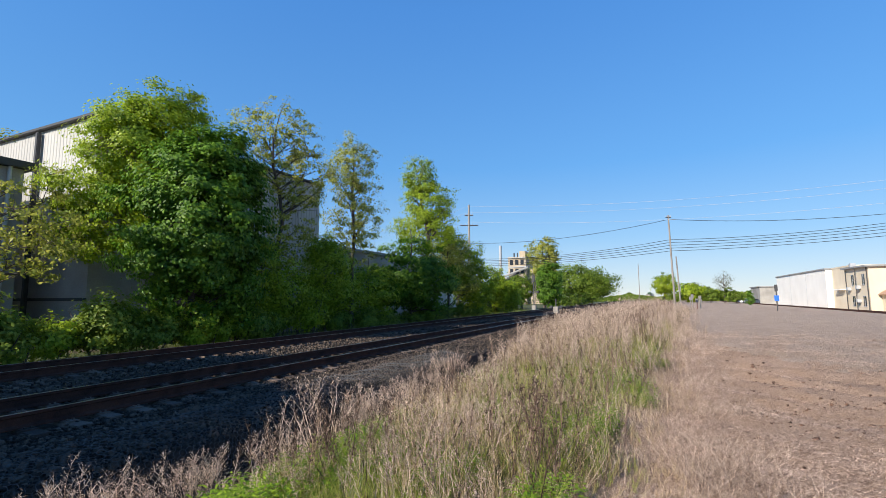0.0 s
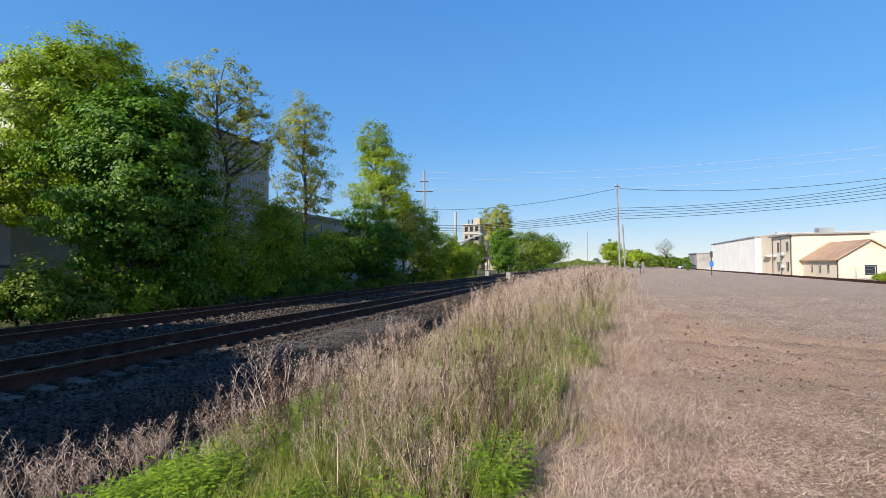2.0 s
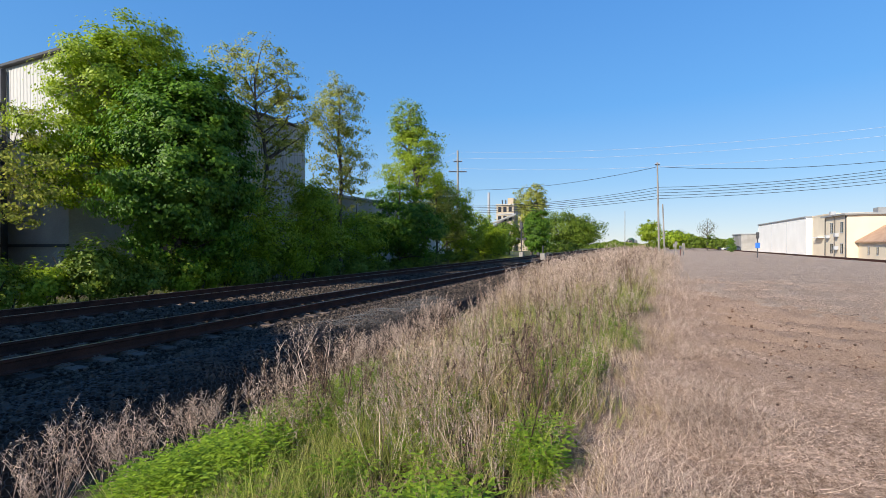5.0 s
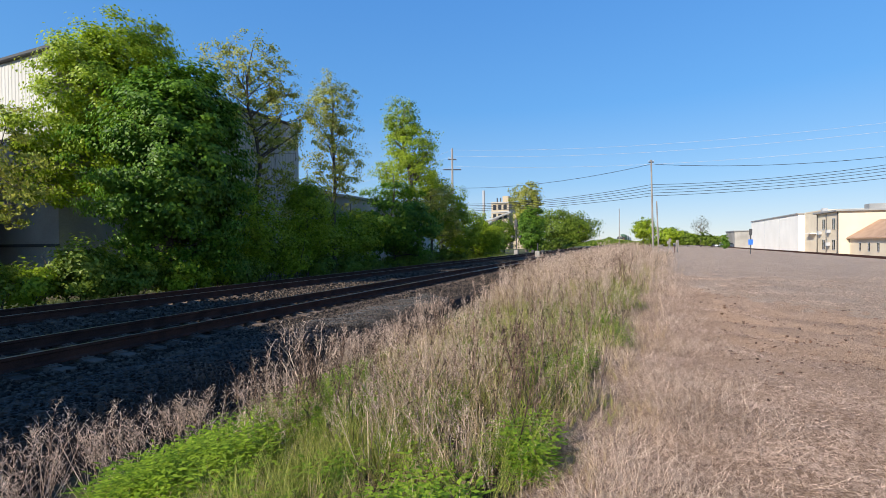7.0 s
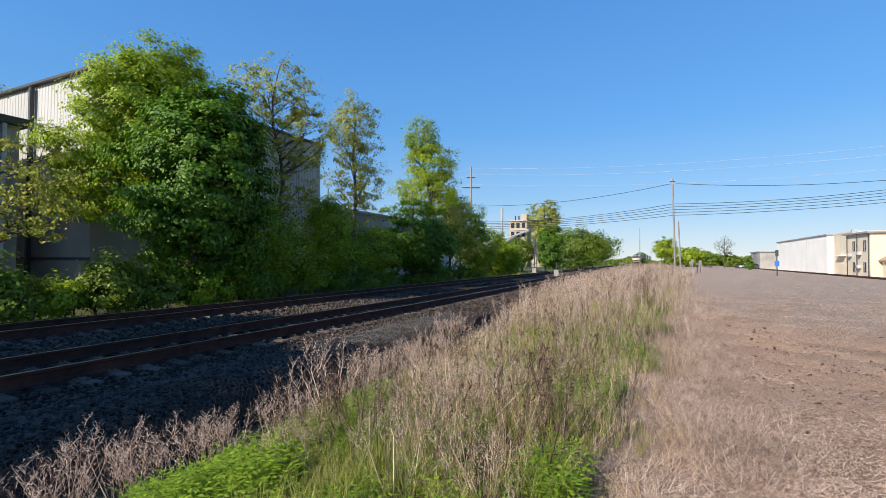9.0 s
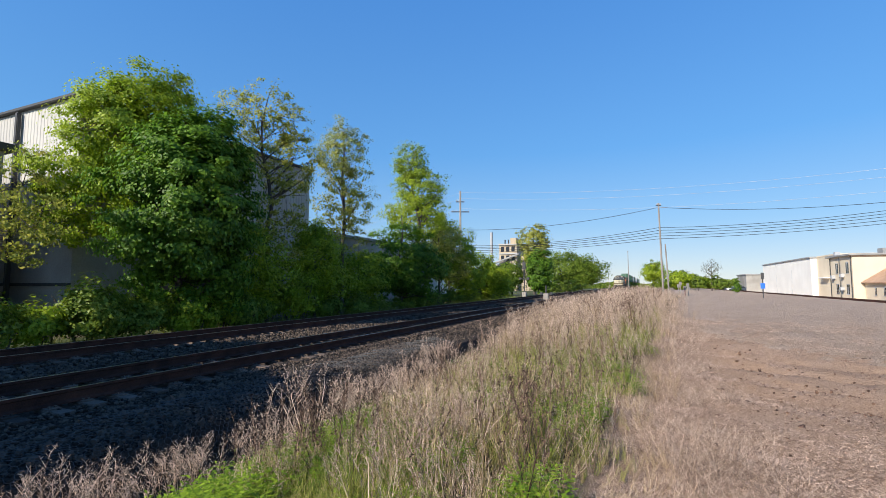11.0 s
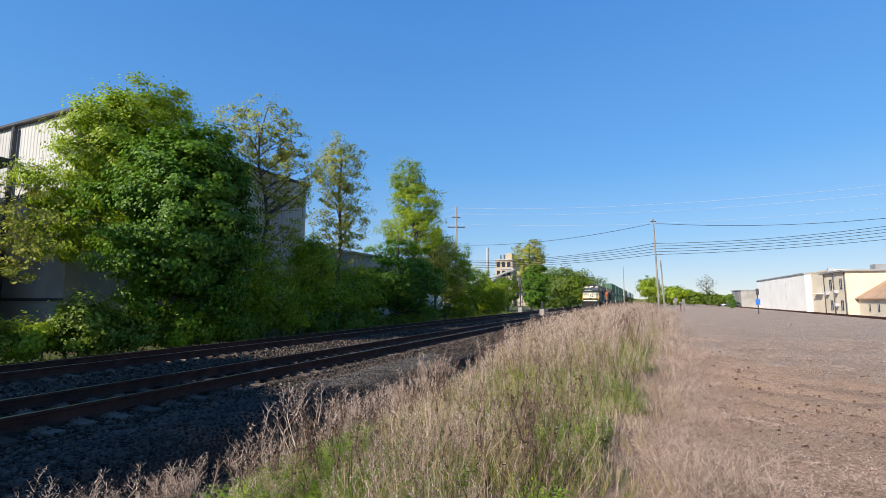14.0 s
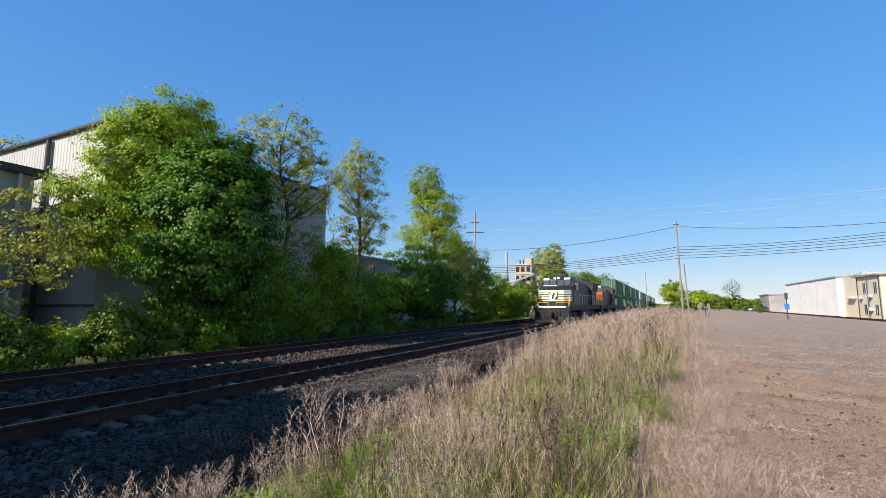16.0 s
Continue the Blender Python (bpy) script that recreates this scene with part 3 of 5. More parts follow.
tree("poplar_tree", 26.9, -19.6, 14.0, [(0, 0, 11.4, 1.9, 2.6, 3), (0.1, 0, 7.8, 2.2, 2.4, 2.2), (0.3, 0, 5.2, 1.6, 1.2, 0.5)], "leaf_yellow", 15,
     "slim upright tree with sparse pale leaves and a bare stem", trunk=0.19, leaves=11000, size=0.125, clump=0.22, clumps=420, twigs=0.7, flat=0.6, limb=0.8, fork=0.6)
tree("young_tree", 23.6, -19.2, 6.6, [(0, 0, 3.7, 1.6, 2.4, 3), (-0.2, 0, 5.2, 1.0, 1.3, 1)], "leaf_lime", 16,
     "small bright green tree below the slim tree", trunk=0.08, leaves=6500, size=0.14, clump=0.33, clumps=150, twigs=0.7)
tree("young_tree", 18.6, -19.4, 6.4, [(0, 0, 3.2, 2.0, 2.4, 3), (1.0, 0, 2.2, 1.6, 1.6, 2)], "leaf_lime", 25,
     "small green tree in the shade of the maple", trunk=0.08, leaves=8000, size=0.14, clump=0.33, clumps=170, twigs=0.7)
tree("young_tree", 25.4, -20.6, 7.6, [(0, 0, 3.6, 1.9, 3.0, 3), (0.6, 0, 2.2, 2.0, 1.7, 2)], "leaf_lime", 26,
     "bushy green tree in front of the grey shed", trunk=0.08, leaves=9000, size=0.15, clump=0.36, clumps=190, twigs=0.7)
tree("young_tree", 29.6, -20.0, 5.6, [(0, 0, 2.8, 2.4, 2.2, 3)], "leaf_lime", 27,
     "bushy green tree below the slim tree", trunk=0.08, leaves=9000, size=0.15, clump=0.36, clumps=190, twigs=0.7)
tree("cherry_tree", 38.0, -19.6, 15.8, [(-0.4, 0, 13.4, 1.5, 2.2, 1.6), (0.4, 0, 11.0, 2.6, 1.9, 2), (0.2, 0, 8.2, 3.4, 2.2, 2.6)], "leaf_lime", 17,
     "tall tree with a light green top beside the track", trunk=0.22, leaves=17000, size=0.16, clump=0.34, clumps=480, twigs=0.7, flat=0.6, limb=0.9)
tree("cherry_tree", 34.0, -18.8, 8.6, [(0, 0, 4.4, 2.9, 3.3, 3), (1.9, 0, 3.2, 2.2, 2.3, 2), (-1.6, 0, 3.0, 1.9, 2.2, 1)], "leaf_maple", 18,
     "broad dark green tree with low boughs beside the track", trunk=0.16, leaves=22000, size=0.19, clump=0.40, clumps=330, flat=0.4)
tree("ash_tree", 42.5, -19.2, 10.4, [(0, 0, 6.6, 2.5, 2.8, 3), (1.2, 0, 4.0, 2.3, 2.0, 1.5)], "leaf_yellow", 35,
     "thin tree with brownish twigs and small dull leaves", trunk=0.14, leaves=8000, size=0.16, clump=0.30, clumps=330, twigs=0.8, flat=0.6)
tree("cherry_tree", 46.0, -19.5, 9.2, [(0, 0, 5.4, 2.6, 3.2, 3), (1.8, 0, 3.4, 2.4, 2.4, 2)], "leaf_lime", 19,
     "round green tree with thin gaps beside the track", trunk=0.15, leaves=14000, size=0.19, clump=0.34, clumps=380, twigs=0.7)
tree("cherry_tree", 55.0, -19.5, 6.6, [(0, 0, 3.4, 3.0, 2.6, 3), (2.4, 0, 2.4, 2.2, 1.9, 2)], "leaf_lime", 20,
     "low spreading green tree beside the track", trunk=0.12, leaves=12000, size=0.2, clump=0.45, clumps=260)
tree("maple_tree", 83.1, -17.9, 9.0, [(0, 0, 5.2, 2.1, 3.2, 3), (0.2, 0, 2.6, 2.0, 1.8, 1.4)], "leaf_maple", 21, "dense dark green tree behind the level crossing", trunk=0.2, leaves=12000, size=0.30, clump=0.45, clumps=240)
tree("maple_tree", 84.8, -23.3, 7.2, [(0, 0, 3.8, 2.9, 3.0, 3), (-2.4, 0, 2.6, 2.4, 2.2, 2)], "leaf_mid", 36, "low green tree behind the level crossing", trunk=0.2, leaves=9000, size=0.30, clump=0.5, clumps=220)
tree("maple_tree", 96.0, -21.6, 15.0, [(0, 0, 10.9, 3.6, 3.6, 3), (0.4, 0, 7.0, 3.0, 2.6, 1.6)], "leaf_yellow", 22, "tall pale tree behind the level crossing", trunk=0.24, leaves=7000, size=0.34, clump=0.42, clumps=420, twigs=0.7)
tree("maple_tree", 128.0, -20.0, 11.0, [(-1, 0, 6.2, 6.2, 4.6, 3), (5, 0, 5.2, 5.4, 4.0, 2)], "leaf_mid", 23, "wide green tree far along the track", trunk=0.25, leaves=14000, size=0.42, clump=0.9, clumps=260)
tree("maple_tree", 150.0, -19.0, 10.0, [(0, 0, 5.6, 5.6, 4.4, 3)], "leaf_lime", 24, "round light green tree far along the track", trunk=0.25, leaves=9000, size=0.45, clump=0.9, clumps=200)


for k, (s, p, h, w) in enumerate(((92, -18.5, 3.0, 5), (100, -17.5, 3.2, 6), (112, -17, 3.4, 6), (124, -16.5, 3.4, 7), (78, -25, 3.2, 5), (74, -22, 2.6, 4))):
    shrub(s, p, h, w, "leaf_mid", 220 + k, "dense green bush behind the level crossing", 2600, 0.26, group="bushes behind the level crossing")


# ---- buildings beside the track ----
M["siding"] = material("siding", ((0.43, 0.415, 0.39), (0.53, 0.515, 0.485), (0.38, 0.365, 0.34)), 0.6, 0.35, 12, 0.05, stretch=(1, 1, 0.25))
M["base_wall"] = material("base_wall", ((0.29, 0.275, 0.255), (0.41, 0.39, 0.365), (0.24, 0.225, 0.205)), 0.8, 0.5, 14, 0.1)
M["dark_trim"] = plain("dark_trim", (0.06, 0.06, 0.065), 0.6)
M["white_wall"] = material("white_wall", ((0.74, 0.72, 0.68), (0.84, 0.82, 0.78)), 0.75, 0.3, 10, 0.05)
M["cream_wall"] = material("cream_wall", ((0.60, 0.51, 0.385), (0.70, 0.61, 0.475)), 0.75, 0.3, 10, 0.05)
M["plant_wall"] = material("plant_wall", ((0.36, 0.29, 0.21), (0.52, 0.43, 0.32), (0.30, 0.25, 0.2)), 0.8, 0.3, 6, 0.1)
M["roof_grey"] = material("roof_grey", ((0.22, 0.22, 0.22), (0.34, 0.34, 0.34)), 0.8, 0.5, 10, 0.1)
M["shingle"] = material("shingle", ((0.36, 0.22, 0.14), (0.52, 0.34, 0.23)), 0.9, 0.8, 14, 0.3)
M["glass"] = plain("glass", (0.03, 0.035, 0.045), 0.08)
M["pipe"] = plain("pipe", (0.45, 0.46, 0.48), 0.5)


def corrugated(width, height, pitch=0.30, depth=0.022):
    """A ribbed sheet in the plane y = 0, x from 0 to width, facing -y."""
    bm, x, out = bmesh.new(), 0.0, []
    while x < width - pitch:
        out += [(x, 0.0), (x + pitch * 0.55, 0.0), (x + pitch * 0.65, -depth), (x + pitch * 0.9, -depth)]
        x += pitch
    out.append((width, 0.0))
    lo, hi = [bm.verts.new((a, b, 0)) for a, b in out], [bm.verts.new((a, b, height)) for a, b in out]
    back = [bm.verts.new((0, 0.1, 0)), bm.verts.new((width, 0.1, 0)), bm.verts.new((0, 0.1, height)), bm.verts.new((width, 0.1, height))]
    for i in range(len(out) - 1):
        bm.faces.new((lo[i], lo[i + 1], hi[i + 1], hi[i]))
    bm.faces.new((back[1], back[0], back[2], back[3]))
    return bm


def make_shed():
    s0, s1, p1, p0, top, low = 13.1, 29.8, -25.0, -62.0, 10.85, 3.6
    t = thing("industrial_shed", along(s0, p1, -0.5), "tall grey industrial shed with ribbed metal siding", "industrial building")
    h = top + 0.5
    part("wall", boxed(p0 - p1, -0.12, 0.12, s1 - s0 - 0.12, 0, h - 0.05), M["base_wall"], t)
    o = part("siding", corrugated(s1 - s0, h - low - 0.5), M["siding"], t, "pale grey ribbed siding")
    o.matrix_basis = pose(0, 0, low + 0.5, 0, 0, 90)
    o = part("siding", corrugated(p1 - p0, h - low - 0.5), M["siding"], t, "pale grey ribbed siding in the sun")
    o.matrix_basis = pose(p0 - p1, 0, low + 0.5)
    part("base_wall", boxed(p0 - p1, 0.06, -0.06, s1 - s0, 0, low + 0.45), M["base_wall"], t, "dark concrete base wall")
    part("roof", boxed(p0 - p1, 0.25, -0.25, s1 - s0 + 0.25, h, h + 0.16, bevel=0.02), M["dark_trim"], t, "dark roof edge")
    for x in (-5.4, -16, -27):
        part("downpipe", boxed(x, x + 0.25, -0.28, -0.08, 0, h - 0.1, bevel=0.03), M["dark_trim"], t)
    part("girt", boxed(p0 - p1, 0.1, -0.12, -0.061, 2.1, 2.25), M["dark_trim"], t)
    for y in (3, 7, 11):
        wd = part("window", boxed(0.061, 0.1, y, y + 2.2, 1.0, 2.4), M["glass"], t)
    return t


make_shed()


def make_annex():
    t = thing("brick_annex", along(3.2, -27.0, -0.5), "low dark flat-roofed annex with a pale downpipe", "building")
    part("wall", boxed(-12, 0, 0, 7.9, 0, 8.3), M["base_wall"], t)
    part("roof", boxed(-12.3, 0.35, -0.3, 8.25, 8.3, 8.65, bevel=0.03), M["dark_trim"], t)
    part("downpipe", rod(bmesh.new(), (0.15, 7.3, 0), (0.15, 7.3, 8.3), 0.09), M["pipe"], t, "pale downpipe")
    for y in (1.0, 3.2, 5.4):
        w = part("window", boxed(0.0, 0.05, y, y + 1.4, 4.4, 6.2), M["glass"], t)
        part("frame", boxed(0.0, 0.08, y - 0.08, y + 1.48, 4.32, 4.4), M["pipe"], w)
    return t


make_annex()


def simple_block(name, s0, s1, p0, p1, z0, z1, wall, label, roof="roof_grey", eave=0.25):
    t = thing(name, along(s0, p0, z0), label, "building")
    part("wall", boxed(0, p1 - p0, 0, s1 - s0, 0, z1 - z0), M[wall], t)
    part("roof", boxed(-eave, p1 - p0 + eave, -eave, s1 - s0 + eave, z1 - z0, z1 - z0 + 0.3, bevel=0.03), M[roof], t)
    return t


simple_block("warehouse", 36, 62, -46, -28, -0.5, 6.4, "base_wall", "lower grey shed behind the trees")
simple_block("white_hut", 56, 66, -33, -25.5, -0.5, 4.6, "white_wall", "white hut half hidden behind the trees")

# ---- buildings across the yard ----
def windows(t, rows, wall="x"):
    for x, y, z, w, h in rows:
        g = part("window", boxed(-0.03 + x, x + 0.05, y, y + w, z, z + h), M["glass"], t, "dark window")
        part("frame", boxed(x - 0.07, x - 0.03, y - 0.07, y + w + 0.07, z - 0.09, z), M["pipe"], g)
        part("frame", boxed(x - 0.07, x - 0.03, y - 0.07, y + w + 0.07, z + h, z + h + 0.07), M["pipe"], g)
        part("frame", boxed(x - 0.05, x - 0.03, y + w * 0.5 - 0.03, y + w * 0.5 + 0.03, z, z + h), M["pipe"], g)


def make_warehouse():
    t = simple_block("white_warehouse", 116, 159, 30.2, 60, -0.9, 6.9, "white_wall", "long white blank-walled warehouse across the yard", "roof_grey", 0.2)
    for y in (14, 28):
        part("wall_joint", boxed(-0.02, 0.0, y, y + 0.12, 0, 7.7), M["pipe"], t)
    t = simple_block("cream_office", 105.5, 115.9, 31.2, 50, -0.85, 6.9, "cream_wall", "cream blank office wing beside the white warehouse", "cream_wall", 0.05)
    part("door", boxed(-0.06, 0, 1.0, 3.0, 0, 1.9), M["shingle"], t, "brown door")
    part("canopy", boxed(-0.9, 0, 3.6, 7.6, 3.6, 3.8, bevel=0.03), M["white_wall"], t)
    t = simple_block("two_storey_house", 95.2, 105.4, 30.2, 41, -0.8, 6.3, "cream_wall", "cream two-storey flat-roofed building with dark windows", "roof_grey", 0.5)
    windows(t, [(0, 1.6, 4.3, 1.1, 1.7), (0, 6.2, 4.3, 1.1, 1.7), (0, 1.6, 0.8, 1.1, 1.6), (0, 6.2, 0.8, 1.1, 1.6)])
    for y in (0.3, 9.6):
        part("downpipe", rod(bmesh.new(), (-0.12, y, 0), (-0.12, y, 7.0), 0.07), M["dark_trim"], t)
    part("roof_unit", boxed(5, 7.2, 3, 5, 7.4, 8.4, bevel=0.05), M["roof_grey"], t, "grey roof air unit")
    part("roof_vent", boxed(0.5, 1.3, 9, 9.8, 7.4, 8.2, bevel=0.05), M["pipe"], t)
    for y, z in ((3.4, 3.6), (7.6, 3.4), (3.6, 1.4)):
        part("wall_unit", boxed(-0.55, 0, y, y + 0.8, z, z + 0.6, bevel=0.04), M["pipe"], t)
    part("service_mast", rod(bmesh.new(), (-0.3, 4.6, 0), (-0.3, 4.6, 7.0), 0.06), M["dark_trim"], t)


make_warehouse()


def make_gabled():
    s0, s1, p0, p1, z0, ze, zr = 82, 95, 31.6, 39.0, -0.85, 2.15, 4.7
    t = thing("gabled_hall", along(s0, p0, z0), "single-storey cream hall with a brown shingle gable roof", "building")
    w, e, r = p1 - p0, ze - z0, zr - z0
    part("wall", prism(bmesh.new(), [(0, 0), (w, 0), (w, e), (w / 2, r - 0.1), (0, e)], 0, s1 - s0), M["cream_wall"], t)
    k = (r - e) / (w / 2)
    for side in (0, 1):
        a, b = (-0.5, w / 2) if side == 0 else (w + 0.5, w / 2)
        za = e - 0.5 * k
        part("roof", prism(bmesh.new(), [(a, za), (b, r), (b, r + 0.16), (a, za + 0.16)], -0.4, s1 - s0), M["shingle"], t, "brown shingle roof slope")
    windows(t, [(0, 3.0, 0.8, 0.6, 1.2), (0, 6.0, 0.8, 0.6, 1.2), (0, 9.0, 0.8, 0.6, 1.2)])
    part("window", boxed(3.0, 4.4, -0.05, 0.03, 0.6, 2.0), M["glass"], t, "dark window")
    part("downpipe", rod(bmesh.new(), (-0.1, 0.2, 0), (-0.1, 0.2, e), 0.06), M["dark_trim"], t)


make_gabled()
simple_block("grey_garage", 165, 180, 27.0, 46, -0.9, 4.4, "base_wall", "grey flat-roofed garage far across the yard")

# siding track in front of the houses
t2 = thing("siding_track", along(0, 24.5, -0.42), "low rusty siding track along the far side of the yard", "railway track", kind="structure")
for x in (-0.75, 0.75):
    part("rail", prism(bmesh.new(), [(x + a, b + 0.18) for a, b in RAIL], 20, 300), M["rust"], t2)


# ---- plant behind the crossing ----
def make_plant():
    t = thing("factory_block", along(150, -45.5, -0.5), "cream factory block with pipes and a chimney", "factory")
    part("tower", boxed(0, 6, 0, 12, 0, 15.6), M["plant_wall"], t)
    part("roof_house", boxed(3.6, 5.6, 1, 6, 15.6, 17.6), M["plant_wall"], t)
    part("wing", boxed(-7, 0, 1, 10, 0, 9), M["pipe"], t, "grey lower wing")
    part("wing", boxed(6, 11, 2, 10, 0, 11.5), M["plant_wall"], t, "cream lower wing")
    part("conveyor", rod(bmesh.new(), (-3, -1, 8.6), (7, -1, 12), 0.35), M["roof_grey"], t)
    part("conveyor", rod(bmesh.new(), (-6, -1.4, 4), (3, -1.4, 10), 0.45), M["dark_trim"], t)
    part("chimney", rod(bmesh.new(), (-2, -2, 0), (-2, -2, 19.4), 0.45), M["pipe"], t, "slim grey chimney")
    for z in (3, 6.5, 10, 13):
        for x in (0.6, 2.4, 4.2):
            part("window", boxed(x, x + 1.1, -0.08, 0, z, z + 1.7), M["glass"], t)
        part("ledge", boxed(-0.2, 6.2, -0.35, 0, z + 2.1, z + 2.4), M["pipe"], t)
    for x in (1.2, 2.4, 8.0):
        part("vent_pipe", rod(bmesh.new(), (x, 3, 11), (x, 3, 17.2 if x < 3 else 13), 0.22), M["dark_trim"], t)


make_plant()


# ---- poles and wires ----
M["pole"] = material("pole", ((0.16, 0.14, 0.125), (0.32, 0.29, 0.265)), 0.9, 2, 30, 0.3, stretch=(3, 3, 0.3))
M["pole_grey"] = material("pole_grey", ((0.22, 0.20, 0.18), (0.36, 0.335, 0.31)), 0.8, 2, 30, 0.2, stretch=(3, 3, 0.3))


def pole(x, y, height, arms, label, mat="pole", r=0.16, lean=0.0, turn=0.0, name="utility_pole"):
    t = thing(name, pose(x, y, -0.4, 0, 0, turn), label, "utility pole")
    part("shaft", rod(bmesh.new(), (0, 0, 0), (lean, 0, height + 0.4), r, r * 0.65, 10), M[mat], t)
    for z, w in arms:
        k = lean * (z + 0.4) / (height + 0.4)
        part("crossarm", boxed(k - w / 2, k + w / 2, -0.07, 0.07, z + 0.32, z + 0.46), M["dark_trim"], t)
        for u in (-0.46, -0.2, 0.2, 0.46):
            part("insulator", rod(bmesh.new(), (k + u * w, 0, z + 0.46), (k + u * w, 0, z + 0.66), 0.05, 0.035, 6), M["pipe"], t)
    return t


pole(4.75, 68.3, 15.5, ((13.9, 1.2), (12.4, 2.6)), "tall grey wooden pole with two crossarms", "pole_grey", 0.2)
pole(33.1, 64.6, 13.2, ((12.9, 0.7),), "brown wooden utility pole at the end of the weeds", "pole", 0.15, -0.3)
pole(35.6, 67.8, 7.6, (), "short leaning brown pole beside the utility pole", "pole", 0.13, -0.35)
pole(43.6, 100.0, 8.9, (), "thin dark lamp pole far along the yard", "pole", 0.09, name="lamp_pole")
pole(72.0, 47.0, 14.2, ((12.9, 0.8),), "brown wooden utility pole along the street", "pole", 0.17)


def wire(a, b, sag, r, mat, label):
    a, b = Vector(a), Vector(b)
    pts = [a.lerp(b, f) - Vector((0, 0, 4 * sag * f * (1 - f))) for f in np.linspace(0, 1, 25)]
    V, F = tubes([(pts, [r] * 25)], 4)
    return tagged(mesh_object("overhead_wire", V, F, M[mat]), label, "overhead wire", "overhead wires")


P1, P2, P0 = (32.85, 64.6), (72.0, 47.0), (-2.0, 88.0)
for z0, z1, z2, sag in ((12.5, 12.6, 13.6, 1.6), (9.4, 9.7, 13.4, 1.3), (8.9, 9.3, 12.7, 1.1), (8.6, 8.9, 12.2, 1.0), (8.2, 8.5, 11.6, 0.9), (7.8, 8.1, 11.0, 0.8)):
    wire((*P0, z0), (*P1, z1), sag, 0.03, "wire_black", "black overhead cable between wooden poles")
    wire((*P1, z1), (*P2, z2), sag, 0.03, "wire_black", "black overhead cable between wooden poles")
for dz in (15.3, 14.4, 12.9):
    wire((4.75, 68.3, dz), (78, 30, dz + 1.5), 2.6, 0.011, "wire_pale", "thin pale power line high over the yard")
    wire((4.75, 68.3, dz), (-30, 100, dz), 2.0, 0.010, "wire_pale", "thin pale power line high over the yard")


# ---- level crossing signals ----
def crossing_signal(s, p, h, label):
    t = thing("crossing_signal", along(s, p, -0.4), label, "railway signal")
    part("mast", rod(bmesh.new(), (0, 0, 0), (0, 0, h + 0.4), 0.09), M["dark_trim"], t)
    if h > 3:
        part("upper_head", boxed(-0.22, 0.22, -0.2, 0.15, h - 0.7, h + 0.3, bevel=0.04), M["dark_trim"], t)
        part("ladder", boxed(0.25, 0.31, -0.05, 0.02, 0.4, h - 0.4), M["dark_trim"], t)
    part("base", boxed(-0.3, 0.3, -0.3, 0.3, 0, 0.9, bevel=0.04), M["pole_grey"], t)
    part("arm", boxed(-0.7, 0.7, -0.05, 0.05, h * 0.55, h * 0.55 + 0.1), M["dark_trim"], t)
    for x in (-0.6, 0.6):
        part("lamp_head", rod(bmesh.new(), (x, -0.25, h * 0.57), (x, 0.1, h * 0.57), 0.2, 0.2, 12), M["dark_trim"], t)
    return t


crossing_signal(70, -17.3, 5.1, "grey level crossing signal mast with dark lamp heads")
crossing_signal(60, -12.0, 1.5, "low grey relay post beside the tracks")


def road_sign(x, y, h):
    t = thing("road_sign", pose(x, y, -0.2, 0, 0, -30), "blue road sign on a thin dark post", "road sign")
    part("post", rod(bmesh.new(), (0, 0, 0), (0, 0, h), 0.06), M["dark_trim"], t)
    part("panel", boxed(-0.24, 0.24, -0.08, -0.05, h * 0.40, h * 0.60), M["sign_blue"], t, "blue sign panel")
    part("lamp", boxed(-0.16, 0.16, -0.16, 0.08, h - 0.8, h, bevel=0.04), M["dark_trim"], t)


M["sign_blue"] = plain("sign_blue", (0.03, 0.16, 0.62), 0.5)
M["barrier_red"] = plain("barrier_red", (0.5, 0.2, 0.14), 0.6)
M["car_white"] = plain("car_white", (0.75, 0.76, 0.78), 0.3)
M["car_dark"] = plain("car_dark", (0.08, 0.10, 0.14), 0.3)
M["tyre"] = plain("tyre", (0.03, 0.03, 0.03), 0.8)
road_sign(41.4, 56.4, 3.3)


def fence_post(x, y, h, mat, label):
    t = thing("marker_post", pose(x, y, -0.2), label, "post", "marker posts")
    part("shaft", rod(bmesh.new(), (0, 0, 0), (0, 0, h), 0.07, 0.06, 8), M[mat], t)
    part("cap", boxed(-0.16, 0.16, -0.1, 0.1, h - 0.5, h, bevel=0.02), M["pole_grey"], t)


for x, y, h, m in ((35.2, 64.0, 2.2, "pole_grey"), (36.4, 65.0, 1.6, "barrier_red"), (37.4, 66.0, 2.0, "pole"), (38.6, 68.0, 1.5, "pole_grey"), (34.4, 63.0, 1.9, "pole")):
    fence_post(x, y, h, m, "short weathered marker post beside the utility pole")


def car(s, p, turn, paint, label):
    t = thing("car", along(s, p, float(ground_z(s, p)), turn), label, "car", "parked cars")
    bm = prism(bmesh.new(), [(-2.2, 0.3), (2.2, 0.3), (2.25, 0.75), (1.3, 0.95), (0.7, 1.45), (-1.3, 1.5), (-2.0, 1.0), (-2.25, 0.9)], -0.85, 0.85)
    part("body", bm, M[paint], t)
    for y in (-0.87, 0.84):
        part("side_window", prism(bmesh.new(), [(-1.7, 0.98), (1.05, 0.98), (0.6, 1.38), (-1.2, 1.42)], y, y + 0.03), M["glass"], t)
    for x in (-1.4, 1.4):
        for y in (-0.9, 0.7):
            part("wheel", rod(bmesh.new(), (x, y, 0.32), (x, y + 0.2, 0.32), 0.32, 0.32, 14), M["tyre"], t)


